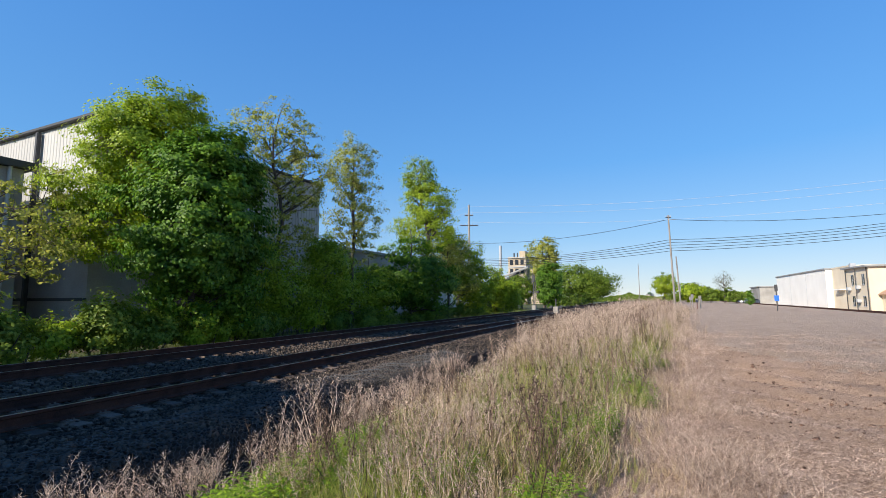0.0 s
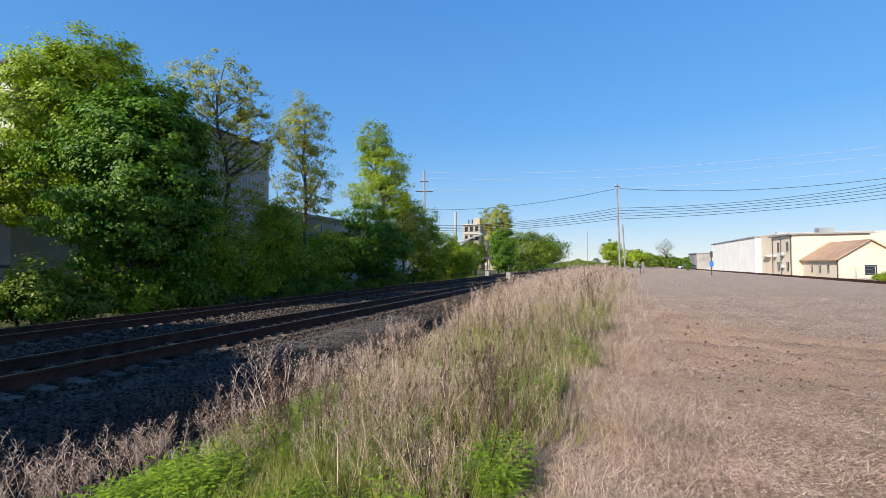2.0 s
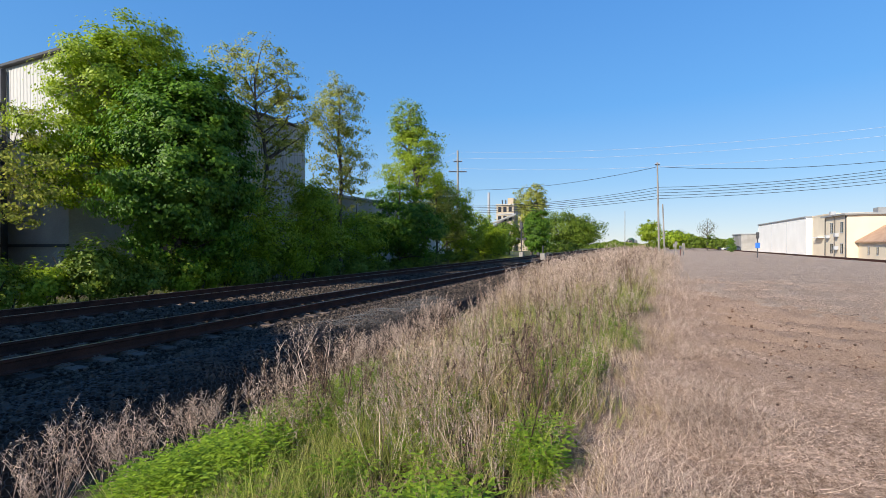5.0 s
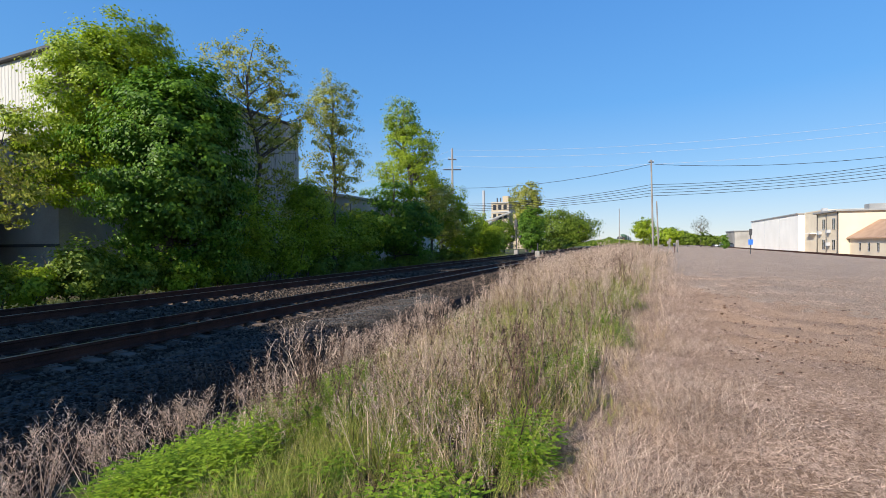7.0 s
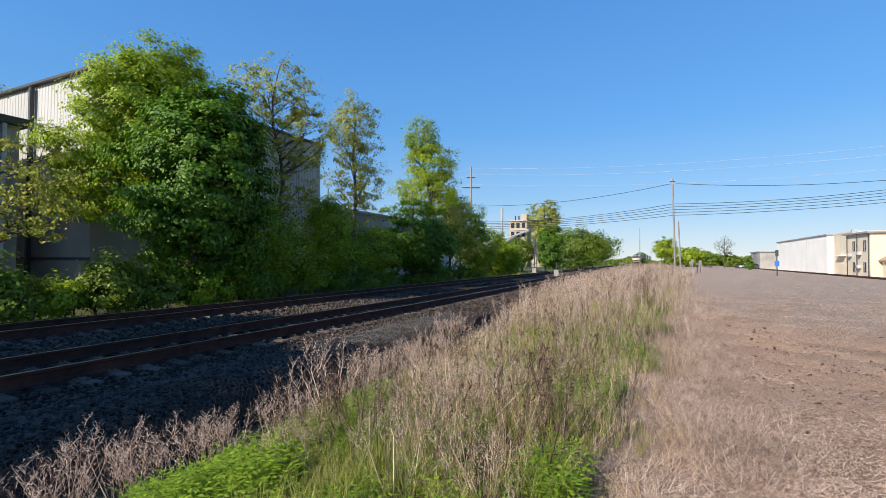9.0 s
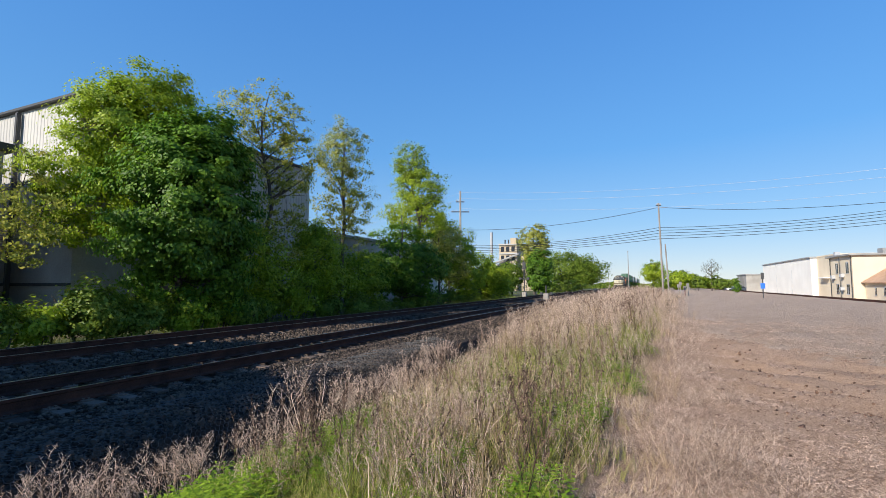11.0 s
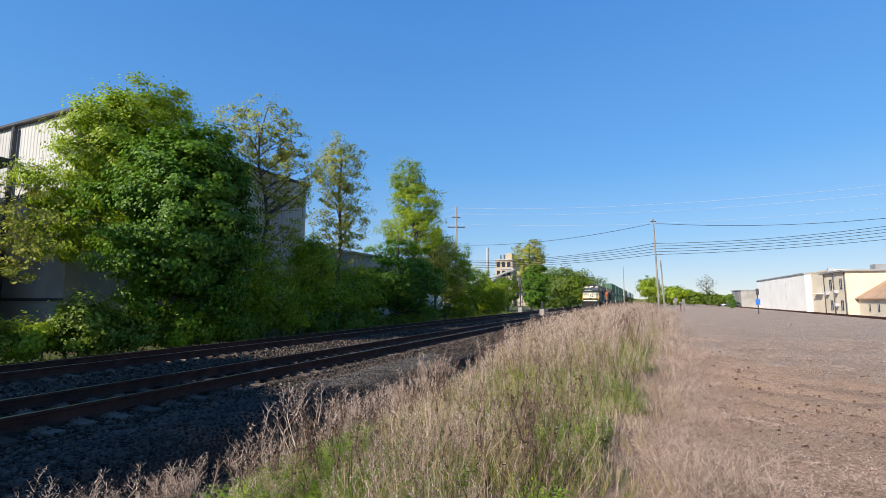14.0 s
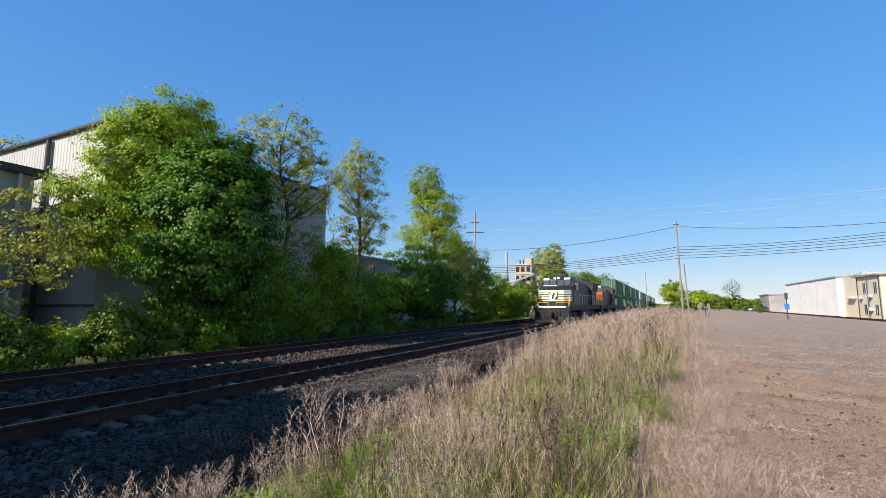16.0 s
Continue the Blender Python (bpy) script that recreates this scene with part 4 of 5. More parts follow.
for k, (s, p, c) in enumerate(((172, 25.0, "car_white"), (166, 25.5, "car_dark"), (178, 24, "car_dark"))):
    car(s, p, 25 * k, c, "white car parked beyond the yard" if c == "car_white" else "dark blue car parked beyond the yard")
tree("round_tree", 119.0, 1.0, 7.4, [(0, 0, 4.4, 2.4, 2.6, 3)], "leaf_lime", 28, "small round bright green tree behind the pole", trunk=0.12, leaves=6000, size=0.26, clump=0.4, clumps=150)
tree("bare_tree", 149.0, 16.2, 9.2, [(0, 0, 6.0, 2.8, 2.6, 3)], "leaf_dull", 29, "nearly bare grey tree beyond the yard", trunk=0.14, leaves=700, size=0.2, clump=0.5, clumps=320, twigs=1.0)
for k, (s, p, h, w) in enumerate(((140, 12, 4.2, 5), (143, 16, 4.6, 5.5), (150, 19, 3.6, 4), (160, 8, 4.0, 5), (152, 4, 3.6, 5), (175, 14, 5, 7))):
    shrub(s, p, h, w, "leaf_mid", 170 + k, "round green bush beyond the yard", 2600, 0.3, group="bushes beyond the yard")
fence_post(tr(14.1, -18.0).x, tr(14.1, -18.0).y, 1.2, "pole_grey", "pale concrete post under the maple")


def picket_fence(s0, s1, p):
    t = thing("picket_fence", along(s0, p, -0.5), "weathered grey picket fence behind the shrubs", "fence")
    for k, y in enumerate(np.arange(0, s1 - s0, 0.22)):
        part("picket", boxed(-0.02, 0.02, y, y + 0.12, 0, 1.55 + 0.05 * (k % 3)), M["pole_grey"], t)
    for z in (0.5, 1.2):
        part("rail", boxed(-0.06, -0.02, 0, s1 - s0, z, z + 0.09), M["pole_grey"], t)


picket_fence(22, 34, -22.0)
tree("conifer", 118.0, 17.6, 3.4, [(0, 0, 0.9, 1.1, 0.8, 3), (0, 0, 1.8, 0.8, 0.8, 2), (0, 0, 2.7, 0.4, 0.6, 1)], "leaf_maple", 33, "small dark green cone-shaped bush beyond the yard", "bush", 0.06, 3000, 0.14, 0.2, 90)


def chain_fence(s0, s1, p):
    t = thing("chain_fence", along(s0, p, float(ground_z(s0, p))), "low wire fence with thin posts beside the brown-roofed hall", "fence")
    for y in np.arange(0, s1 - s0, 2.6):
        part("post", rod(bmesh.new(), (0, y, 0), (0, y, 1.8), 0.04, n=6), M["pipe"], t)
    for z in (0.3, 0.8, 1.3, 1.75):
        part("line_wire", rod(bmesh.new(), (0, 0, z), (0, s1 - s0, z), 0.012, n=4), M["pipe"], t)


chain_fence(60, 82, 33.0)
for k, (s, p) in enumerate(((66, 30.5), (63, 32.0), (70, 31.5))):
    shrub(s, p, 1.3, 2.6, "leaf_lime", 190 + k, "low bright green bush beside the fence", 1800, 0.16, group="bushes beyond the yard")

# ---- the train ----
M["loco_black"] = material("loco_black", ((0.008, 0.008, 0.009), (0.024, 0.024, 0.026), (0.04, 0.038, 0.035)), 0.5, 0.8, 18, 0.05)
M["cream_stripe"] = plain("cream_stripe", (0.88, 0.81, 0.62), 0.5)
M["loco_orange"] = material("loco_orange", ((0.55, 0.13, 0.02), (0.75, 0.21, 0.04)), 0.5, 0.8, 18, 0.05)
M["loco_brown"] = material("loco_brown", ((0.06, 0.035, 0.03), (0.12, 0.075, 0.06)), 0.55, 0.8, 18, 0.05)
M["container_green"] = material("container_green", ((0.035, 0.095, 0.055), (0.065, 0.155, 0.095)), 0.5, 0.6, 14, 0.05)
M["container_white"] = material("container_white", ((0.55, 0.55, 0.54), (0.72, 0.72, 0.70)), 0.5, 0.6, 14, 0.05)
M["container_brown"] = material("container_brown", ((0.28, 0.10, 0.06), (0.40, 0.17, 0.10)), 0.5, 0.6, 14, 0.05)
M["steel_dark"] = material("steel_dark", ((0.03, 0.026, 0.024), (0.08, 0.07, 0.062)), 0.7, 2, 30, 0.2)
M["cab_glass"] = plain("cab_glass", (0.10, 0.12, 0.15), 0.05)
M["yellow"] = plain("yellow", (0.75, 0.45, 0.05), 0.5)
M["headlight"] = plain("headlight", (1.0, 0.93, 0.78), 0.3, glow=0.8)


def wheelset(parent, y, r=0.53):
    for x in (-0.75, 0.75):
        bm = rod(bmesh.new(), (x - 0.07, y, r), (x + 0.07, y, r), r, r, 20)
        rod(bm, (x - 0.09 * (1 if x > 0 else -1), y, r), (x - 0.05 * (1 if x > 0 else -1), y, r), r + 0.03, r + 0.03, 20)
        part("wheel", bm, M["steel_dark"], parent, "dark steel wheel")
    part("axle", rod(bmesh.new(), (-0.7, y, r), (0.7, y, r), 0.09), M["steel_dark"], parent)


def truck_frame(parent, y0, y1):
    for x in (-1.06, 0.98):
        bm = bmesh.new()
        prism(bm, [(x, 0.55), (x + 0.1, 0.55), (x + 0.1, 0.95), (x, 0.95)], y0, y1)
        for y in np.linspace(y0 + 0.4, y1 - 0.4, 3):
            box(bm, x - 0.06, x + 0.16, y - 0.24, y + 0.24, 0.32, 0.75, bevel=0.03)
        part("truck_frame", bm, M["steel_dark"], parent)


def locomotive(name, label, body, nose, stripes):
    """The front is at local y = 0, the body runs to y = 22.3; z = 0 on the rails."""
    t = thing(name, along(0, NEAR), label, "locomotive")
    part("frame", boxed(-1.52, 1.52, 0.9, 21.5, 1.15, 1.6, bevel=0.03), M["steel_dark"], t)
    part("pilot", prism(bmesh.new(), [(-1.5, 0.12), (1.5, 0.12), (1.52, 1.35), (-1.52, 1.35)], 0.55, 0.95), M["loco_black"], t, "black snow plough pilot")
    for x in (-1, 1):
        part("step_well", boxed(min(x * 0.95, x * 1.5), max(x * 0.95, x * 1.5), 0.95, 1.7, 0.35, 1.3), M["steel_dark"], t)
    part("anticlimber", boxed(-1.25, 1.25, 0.78, 0.98, 1.42, 1.56, bevel=0.02), M["cream_stripe"], t, "pale anticlimber bar")
    part("platform_step", boxed(-1.45, 1.45, 0.9, 1.5, 1.56, 1.62), M["steel_dark"], t)
    cp = part("coupler", boxed(-0.18, 0.18, 0.0, 0.7, 0.75, 1.05, bevel=0.04), M["steel_dark"], t)
    part("knuckle", boxed(-0.26, 0.2, -0.12, 0.14, 0.7, 1.1, bevel=0.06), M["rust"], cp)
    for x in (-0.75, -0.45, 0.45, 0.75):
        part("air_hose", rod(bmesh.new(), (x, 0.5, 1.2), (x * 0.85, 0.25, 0.45), 0.03), M["wire_black"], t)
    # nose, sloped back to the windscreen
    bm = bmesh.new()
    a = [bm.verts.new(v) for v in ((-0.95, 1.55, 1.6), (0.95, 1.55, 1.6), (0.95, 1.55, 3.08), (-0.95, 1.55, 3.08), (-1.5, 2.15, 1.6), (1.5, 2.15, 1.6), (1.5, 2.15, 3.02), (-1.5, 2.15, 3.02),
                                   (-1.5, 3.4, 1.6), (1.5, 3.4, 1.6), (1.5, 3.4, 3.45), (-1.5, 3.4, 3.45), (-0.8, 2.1, 3.32), (0.8, 2.1, 3.32))]
    for f in ((0, 1, 2, 3), (4, 0, 3, 7), (1, 5, 6, 2), (8, 4, 7, 11), (5, 9, 10, 6), (3, 2, 13, 12), (7, 3, 12, 11), (2, 6, 10, 13), (12, 13, 10, 11)):
        bm.faces.new([a[i] for i in f])
    bmesh.ops.recalc_face_normals(bm, faces=bm.faces)
    part("nose", bm, nose, t, "striped short nose")
    if stripes:
        for i, z in enumerate((2.02, 2.24, 2.46, 2.68, 2.88)):
            if 1 <= i <= 3:
                part("stripe", boxed(-0.95, -0.42, 1.535, 1.56, z, z + 0.135), M["cream_stripe"], t), part("stripe", boxed(0.42, 0.95, 1.535, 1.56, z, z + 0.135), M["cream_stripe"], t)
            else:
                part("stripe", boxed(-0.95, 0.95, 1.535, 1.56, z, z + 0.135), M["cream_stripe"], t, "cream stripe")
            for x in (-1, 1):
                bm = bmesh.new()
                q = [(x * 0.955, 1.53), (x * 1.515, 2.14)]
                v = [bm.verts.new((q[0][0], q[0][1], z)), bm.verts.new((q[1][0], q[1][1], z)), bm.verts.new((q[1][0], q[1][1], z + 0.135)), bm.verts.new((q[0][0], q[0][1], z + 0.135))]
                w = [bm.verts.new((u.co.x - x * 0.02, u.co.y + 0.03, u.co.z)) for u in v]
                bm.faces.new(v), bm.faces.new(w[::-1])
                for k in range(4):
                    bm.faces.new((v[k], w[k], w[(k + 1) % 4], v[(k + 1) % 4]))
                bmesh.ops.recalc_face_normals(bm, faces=bm.faces)
                part("stripe", bm, M["cream_stripe"], t)
        part("emblem", prism(bmesh.new(), [(-0.34, 2.08), (0.05, 2.16), (0.34, 2.5), (0.3, 2.96), (-0.28, 2.96), (-0.38, 2.5)], 1.525, 1.545), M["cream_stripe"], t, "plain pale emblem plate")
        part("emblem_mark", prism(bmesh.new(), [(-0.16, 2.16), (-0.02, 2.22), (0.08, 2.52), (0.2, 2.78), (0.06, 2.82), (-0.1, 2.54)], 1.512, 1.524), M["loco_black"], t, "plain dark emblem shape")
    # cab with sloped windscreen, roof and number boards
    bm = prism(bmesh.new(), [(-1.53, 1.6), (1.53, 1.6), (1.53, 3.7), (1.2, 4.3), (0.5, 4.46), (-0.5, 4.46), (-1.2, 4.3), (-1.53, 3.7)], 3.3, 6.0)
    cab = part("cab", bm, body, t, "locomotive cab")
    for x0, x1 in ((-1.25, -0.72), (-0.66, -0.06), (0.06, 0.66), (0.72, 1.25)):
        part("windscreen", boxed(x0, x1, 3.24, 3.31, 3.54, 4.02, bevel=0.02), M["cab_glass"], cab, "windscreen pane")
        part("window_frame", boxed(x0 - 0.05, x1 + 0.05, 3.26, 3.30, 3.48, 3.54), M["cream_stripe"] if stripes and x1 < 0 else M["steel_dark"], cab)
        part("window_frame", boxed(x0 - 0.05, x1 + 0.05, 3.26, 3.30, 4.02, 4.06), M["cream_stripe"] if stripes and x1 < 0 else M["steel_dark"], cab)
    for x in (-1.55, 1.55):
        for y in (3.9, 4.8):
            part("side_window", boxed(x - 0.02, x + 0.02, y, y + 0.7, 3.1, 3.8), M["cab_glass"], cab)
        part("mirror", boxed(x - 0.1 + (0.15 if x > 0 else -0.15), x + 0.1 + (0.15 if x > 0 else -0.15), 3.6, 3.66, 3.1, 3.5), M["steel_dark"], cab)
    part("headlight_box", boxed(-0.42, 0.42, 3.2, 3.5, 4.06, 4.36, bevel=0.03), M["steel_dark"], cab)
    for x in (-0.16, 0.16):
        part("headlight", rod(bmesh.new(), (x, 3.17, 4.21), (x, 3.25, 4.21), 0.11, 0.11, 14), M["headlight"], t, "glowing headlight")
    for x in (-0.98, 0.98):
        part("number_board", boxed(x - 0.28, x + 0.28, 3.22, 3.3, 4.06, 4.24), M["cream_stripe"], cab)
        part("ditch_light", rod(bmesh.new(), (x * 1.12, 0.86, 1.5), (x * 1.12, 0.95, 1.5), 0.09, 0.09, 14), M["headlight"], t, "glowing ditch light")
    part("roof_unit", boxed(-0.7, 0.7, 4.0, 5.6, 4.44, 4.68, bevel=0.05), M["steel_dark"], t, "roof air unit")
    part("horn", rod(bmesh.new(), (0.3, 6.0, 4.75), (0.3, 6.5, 4.75), 0.09, 0.04, 8), M["steel_dark"], t)
    # long hood with doors, radiators and fans
    part("long_hood", prism(bmesh.new(), [(-0.95, 1.6), (0.95, 1.6), (0.95, 3.75), (0.72, 4.1), (-0.72, 4.1), (-0.95, 3.75)], 6.0, 16.6), body, t, "long engine hood")
    part("radiator_hood", prism(bmesh.new(), [(-1.3, 1.6), (1.3, 1.6), (1.3, 3.3), (1.5, 3.6), (1.5, 4.3), (0.9, 4.55), (-0.9, 4.55), (-1.5, 4.3), (-1.5, 3.6), (-1.3, 3.3)], 16.6, 20.9), body, t, "wide radiator end")
    for side in (-1, 1):
        for y in np.arange(6.3, 16.0, 0.85):
            o = part("hood_door", boxed(min(side * 0.94, side * 0.985), max(side * 0.94, side * 0.985), y, y + 0.75, 1.75, 3.55, bevel=0.01), body, t)
        for y in np.arange(16.9, 20.4, 0.5):
            part("louvre", boxed(min(side * 1.49, side * 1.53), max(side * 1.49, side * 1.53), y, y + 0.36, 3.65, 4.2), M["steel_dark"], t)
        part("walkway", boxed(min(side * 0.95, side * 1.52), max(side * 0.95, side * 1.52), 6.0, 21.0, 1.6, 1.64), M["steel_dark"], t)
        bm = bmesh.new()
        for y in np.arange(6.4, 21.2, 1.8):
            rod(bm, (side * 1.5, y, 1.62), (side * 1.5, y, 2.7), 0.018, n=5)
        rod(bm, (side * 1.5, 6.4, 2.7), (side * 1.5, 20.8, 2.7), 0.018, n=5)
        part("handrail", bm, M["cream_stripe"] if stripes else M["steel_dark"], t, "side handrail")
        bm = bmesh.new()
        for y in (0.95, 1.35):
            rod(bm, (side * 1.48, y, 0.7), (side * 1.48, y, 2.5), 0.022, n=6)
        rod(bm, (side * 1.48, 0.95, 2.5), (side * 1.48, 1.35, 2.5), 0.022, n=6), rod(bm, (side * 1.48, 0.95, 1.9), (side * 0.35, 0.95, 1.9), 0.02, n=6), rod(bm, (side * 0.35, 0.95, 1.3), (side * 0.35, 0.95, 1.9), 0.02, n=6)
        part("grab_rail", bm, M["yellow"], t, "yellow grab rail")
        part("fuel_tank", boxed(min(side * 0.3, side * 1.4), max(side * 0.3, side * 1.4), 8.6, 13.6, 0.35, 1.15, bevel=0.1), M["steel_dark"], t)
    part("exhaust", boxed(-0.3, 0.3, 9.6, 10.6, 4.1, 4.4, bevel=0.03), M["steel_dark"], t)
    part("dynamic_brake", boxed(-0.9, 0.9, 6.2, 8.4, 4.05, 4.5, bevel=0.08), body, t)
    for y in (17.6, 19.6):
        part("fan", rod(bmesh.new(), (0, y, 4.5), (0, y, 4.68), 0.7, 0.7, 18), M["steel_dark"], t)
    for y0 in (2.3, 14.9):
        truck_frame(t, y0, y0 + 5.0)
        for k in (0.55, 2.5, 4.45):
            wheelset(t, y0 + k)
    return t


def well_car(label, mats, group="container cars"):
    t = thing("container_car", along(0, NEAR), label, "railway wagon", group)
    for x in (-1.3, 1.3):
        part("side_sill", prism(bmesh.new(), [(x - 0.06, 0.4), (x + 0.06, 0.4), (x + 0.06, 1.3), (x - 0.06, 1.3)], 2.6, 17.4), M["steel_dark"], t)
    part("well_floor", boxed(-1.3, 1.3, 2.6, 17.4, 0.35, 0.45), M["steel_dark"], t)
    for y0, y1 in ((0.2, 2.7), (17.3, 19.8)):
        part("end_platform", boxed(-1.3, 1.3, y0, y1, 1.0, 1.25, bevel=0.03), M["steel_dark"], t)
        truck_frame(t, y0, y1)
        wheelset(t, y0 + 0.4, 0.45), wheelset(t, y1 - 0.4, 0.45)
    for k, (m, z) in enumerate(zip(mats, (0.46, 3.36))):
        y0, y1 = (2.8, 17.2) if k == 0 else (1.9, 18.1)
        c = part("container", boxed(-1.2, 1.2, y0 + 0.03, y1 - 0.03, z, z + 2.86), M[m], t, "ribbed steel container")
        bm = bmesh.new()
        for y in np.arange(y0 + 0.35, y1 - 0.3, 0.42):
            for x in (-1.225, 1.19):
                box(bm, x, x + 0.035, y, y + 0.2, z + 0.2, z + 2.7)
        part("ribs", bm, M[m], c)["kind"] = "stuff"
        for x in (-1.22, 1.1):
            for y in (y0, y1 - 0.12):
                part("corner_post", boxed(x, x + 0.12, y, y + 0.12, z, z + 2.89), M[m], c)
        for x in (-0.55, -0.2, 0.2, 0.55):
            part("door_bar", rod(bmesh.new(), (x, y0 - 0.02, z + 0.1), (x, y0 - 0.02, z + 2.75), 0.025, n=6), M["pipe"], c)
    return t


TRAIN = [(locomotive("locomotive", "black diesel locomotive with a cream-striped nose and lit headlights", M["loco_black"], M["loco_black"], True), 0.0),
         (locomotive("locomotive", "orange and dark brown diesel locomotive coupled behind", M["loco_brown"], M["loco_orange"], False), 22.6)]
first_car = well_car("flat well wagon with two stacked green containers", ("container_green", "container_green"))
TRAIN.append((first_car, 45.2))
other_car = well_car("flat well wagon with a white container on a brown one", ("container_brown", "container_white"))
for k in range(1, 15):
    src = other_car if k in (4, 7, 8, 11, 13) else first_car
    if k == 4:
        TRAIN.append((other_car, 45.2 + 4 * 20.2))
    else:
        TRAIN.append((copy_thing(src, src.matrix_basis.copy()), 45.2 + 20.2 * k))

# ---- weeds, grass and straw ----
def dry_weed(rng, branches, spread=0.5, fine=1.0):
    """A dry stem with raised branches and seed tufts, one metre high, of three-sided blades."""
    V, F = [], []

    def blade(a, b, w):
        d = (b - a).normalized()
        u = d.cross(Vector((rng.uniform(-1, 1), rng.uniform(-1, 1), 0.2))).normalized() * w
        i = len(V)
        V.extend([a - u, a + u, b])
        F.append((i, i + 1, i + 2))
        return d
    p, q = Vector((0, 0, 0)), Vector((rng.uniform(-0.06, 0.06), rng.uniform(-0.06, 0.06), 0.45))
    top = q + Vector((rng.uniform(-0.1, 0.1), rng.uniform(-0.1, 0.1), 0.55))
    blade(p, top, 0.006), blade(p, q, 0.007), blade(q, top, 0.005)
    for k in range(branches):
        f = rng.uniform(0.25, 0.97)
        s = p.lerp(q, f / 0.45) if f < 0.45 else q.lerp(top, (f - 0.45) / 0.55)
        a = rng.uniform(0, 6.283)
        ln = rng.uniform(0.10, 0.36) * (1.15 - f * 0.75)
        e = s + Vector((math.cos(a) * spread, math.sin(a) * spread, rng.uniform(0.6, 1.1))).normalized() * ln
        blade(s, e, 0.0035 * fine)
        for j in range(4):
            g = s.lerp(e, rng.uniform(0.3, 1.0))
            h = g + Vector((rng.uniform(-1, 1), rng.uniform(-1, 1), rng.uniform(-0.1, 1.2))).normalized() * rng.uniform(0.02, 0.06)
            blade(g, h, rng.uniform(0.004, 0.008) * fine)
    return V, F


def bush_weed(rng, stems, twigs, lean=0.45):
    """A dead weed of several stems that fan out from the root and curve up, with feathery side twigs; one metre high."""
    V, F = [], []

    def strip(pts, w):
        u = (pts[-1] - pts[0]).cross(Vector((rng.uniform(-1, 1), rng.uniform(-1, 1), 0.2))).normalized() * w
        i = len(V)
        for k, q in enumerate(pts[:-1]):
            f = 1 - 0.7 * k / len(pts)
            V.extend([q - u * f, q + u * f])
        V.append(pts[-1])
        m = len(pts) - 1
        for k in range(m - 1):
            a = i + 2 * k
            F.extend([(a, a + 1, a + 3), (a, a + 3, a + 2)])
        F.append((i + 2 * m - 2, i + 2 * m - 1, i + 2 * m))
    for _ in range(stems):
        a, l, hgt = rng.uniform(0, 6.283), lean * rng.uniform(0.1, 1.0), rng.uniform(0.55, 1.0)
        d = Vector((math.cos(a), math.sin(a), 0))
        pts = [d * 0.03, d * (0.05 + l * 0.45) + Vector((0, 0, hgt * 0.4)), d * (0.05 + l * 0.8) + Vector((rng.uniform(-0.04, 0.04), rng.uniform(-0.04, 0.04), hgt * 0.75)), d * l * rng.uniform(0.85, 1.2) + Vector((0, 0, hgt))]
        strip(pts, 0.0045)
        for k in range(twigs):
            f = rng.uniform(0.25, 0.98)
            q = pts[1].lerp(pts[2], f * 2) if f < 0.5 else pts[2].lerp(pts[3], f * 2 - 1)
            b = rng.uniform(0, 6.283)
            e = q + Vector((math.cos(b) * 0.6, math.sin(b) * 0.6, rng.uniform(0.5, 1.1))).normalized() * rng.uniform(0.06, 0.22) * (1.2 - 0.6 * f)
            strip([q, e], 0.0028)
            for _ in range(2):
                g = q.lerp(e, rng.uniform(0.35, 1.0))
                strip([g, g + Vector((rng.uniform(-1, 1), rng.uniform(-1, 1), rng.uniform(-0.1, 1.0))).normalized() * rng.uniform(0.02, 0.045)], rng.uniform(0.0025, 0.0048))
    return V, F


def tuft(rng, blades, width=0.006, spread=0.35):
    V, F = [], []
    for k in range(blades):
        a, l = rng.uniform(0, 6.283), rng.uniform(0.5, 1.0)
        b = Vector((rng.uniform(-0.06, 0.06), rng.uniform(-0.06, 0.06), 0))
        d = Vector((math.cos(a), math.sin(a), 0)) * spread * rng.uniform(0.2, 1.0)
        side = Vector((-math.sin(a), math.cos(a), 0)) * width
        m, e = b + d * 0.35 + Vector((0, 0, l * 0.6)), b + d + Vector((0, 0, l))
        i = len(V)
        V.extend([b - side, b + side, m + side * 0.8, m - side * 0.8, e])
        F.extend([(i, i + 1, i + 2), (i, i + 2, i + 3), (i + 3, i + 2, i + 4)])
    return V, F


def herb(rng, leaves):
    V, F = [], []
    for k in range(leaves):
        h, a = rng.uniform(0.05, 1.0), rng.uniform(0, 6.283)
        c = Vector((math.cos(a), math.sin(a), 0)) * rng.uniform(0.01, 0.12) + Vector((0, 0, h))
        d = Vector((math.cos(a), math.sin(a), rng.uniform(-0.4, 0.9))).normalized() * rng.uniform(0.035, 0.075)
        s = d.cross(Vector((rng.uniform(-0.6, 0.6), rng.uniform(-0.6, 0.6), 1))).normalized() * rng.uniform(0.007, 0.014)
        i = len(V)
        V.extend([c, c + d * 0.5 + s, c + d, c + d * 0.5 - s])
        F.extend([(i, i + 1, i + 2), (i, i + 2, i + 3)])
    return V, F


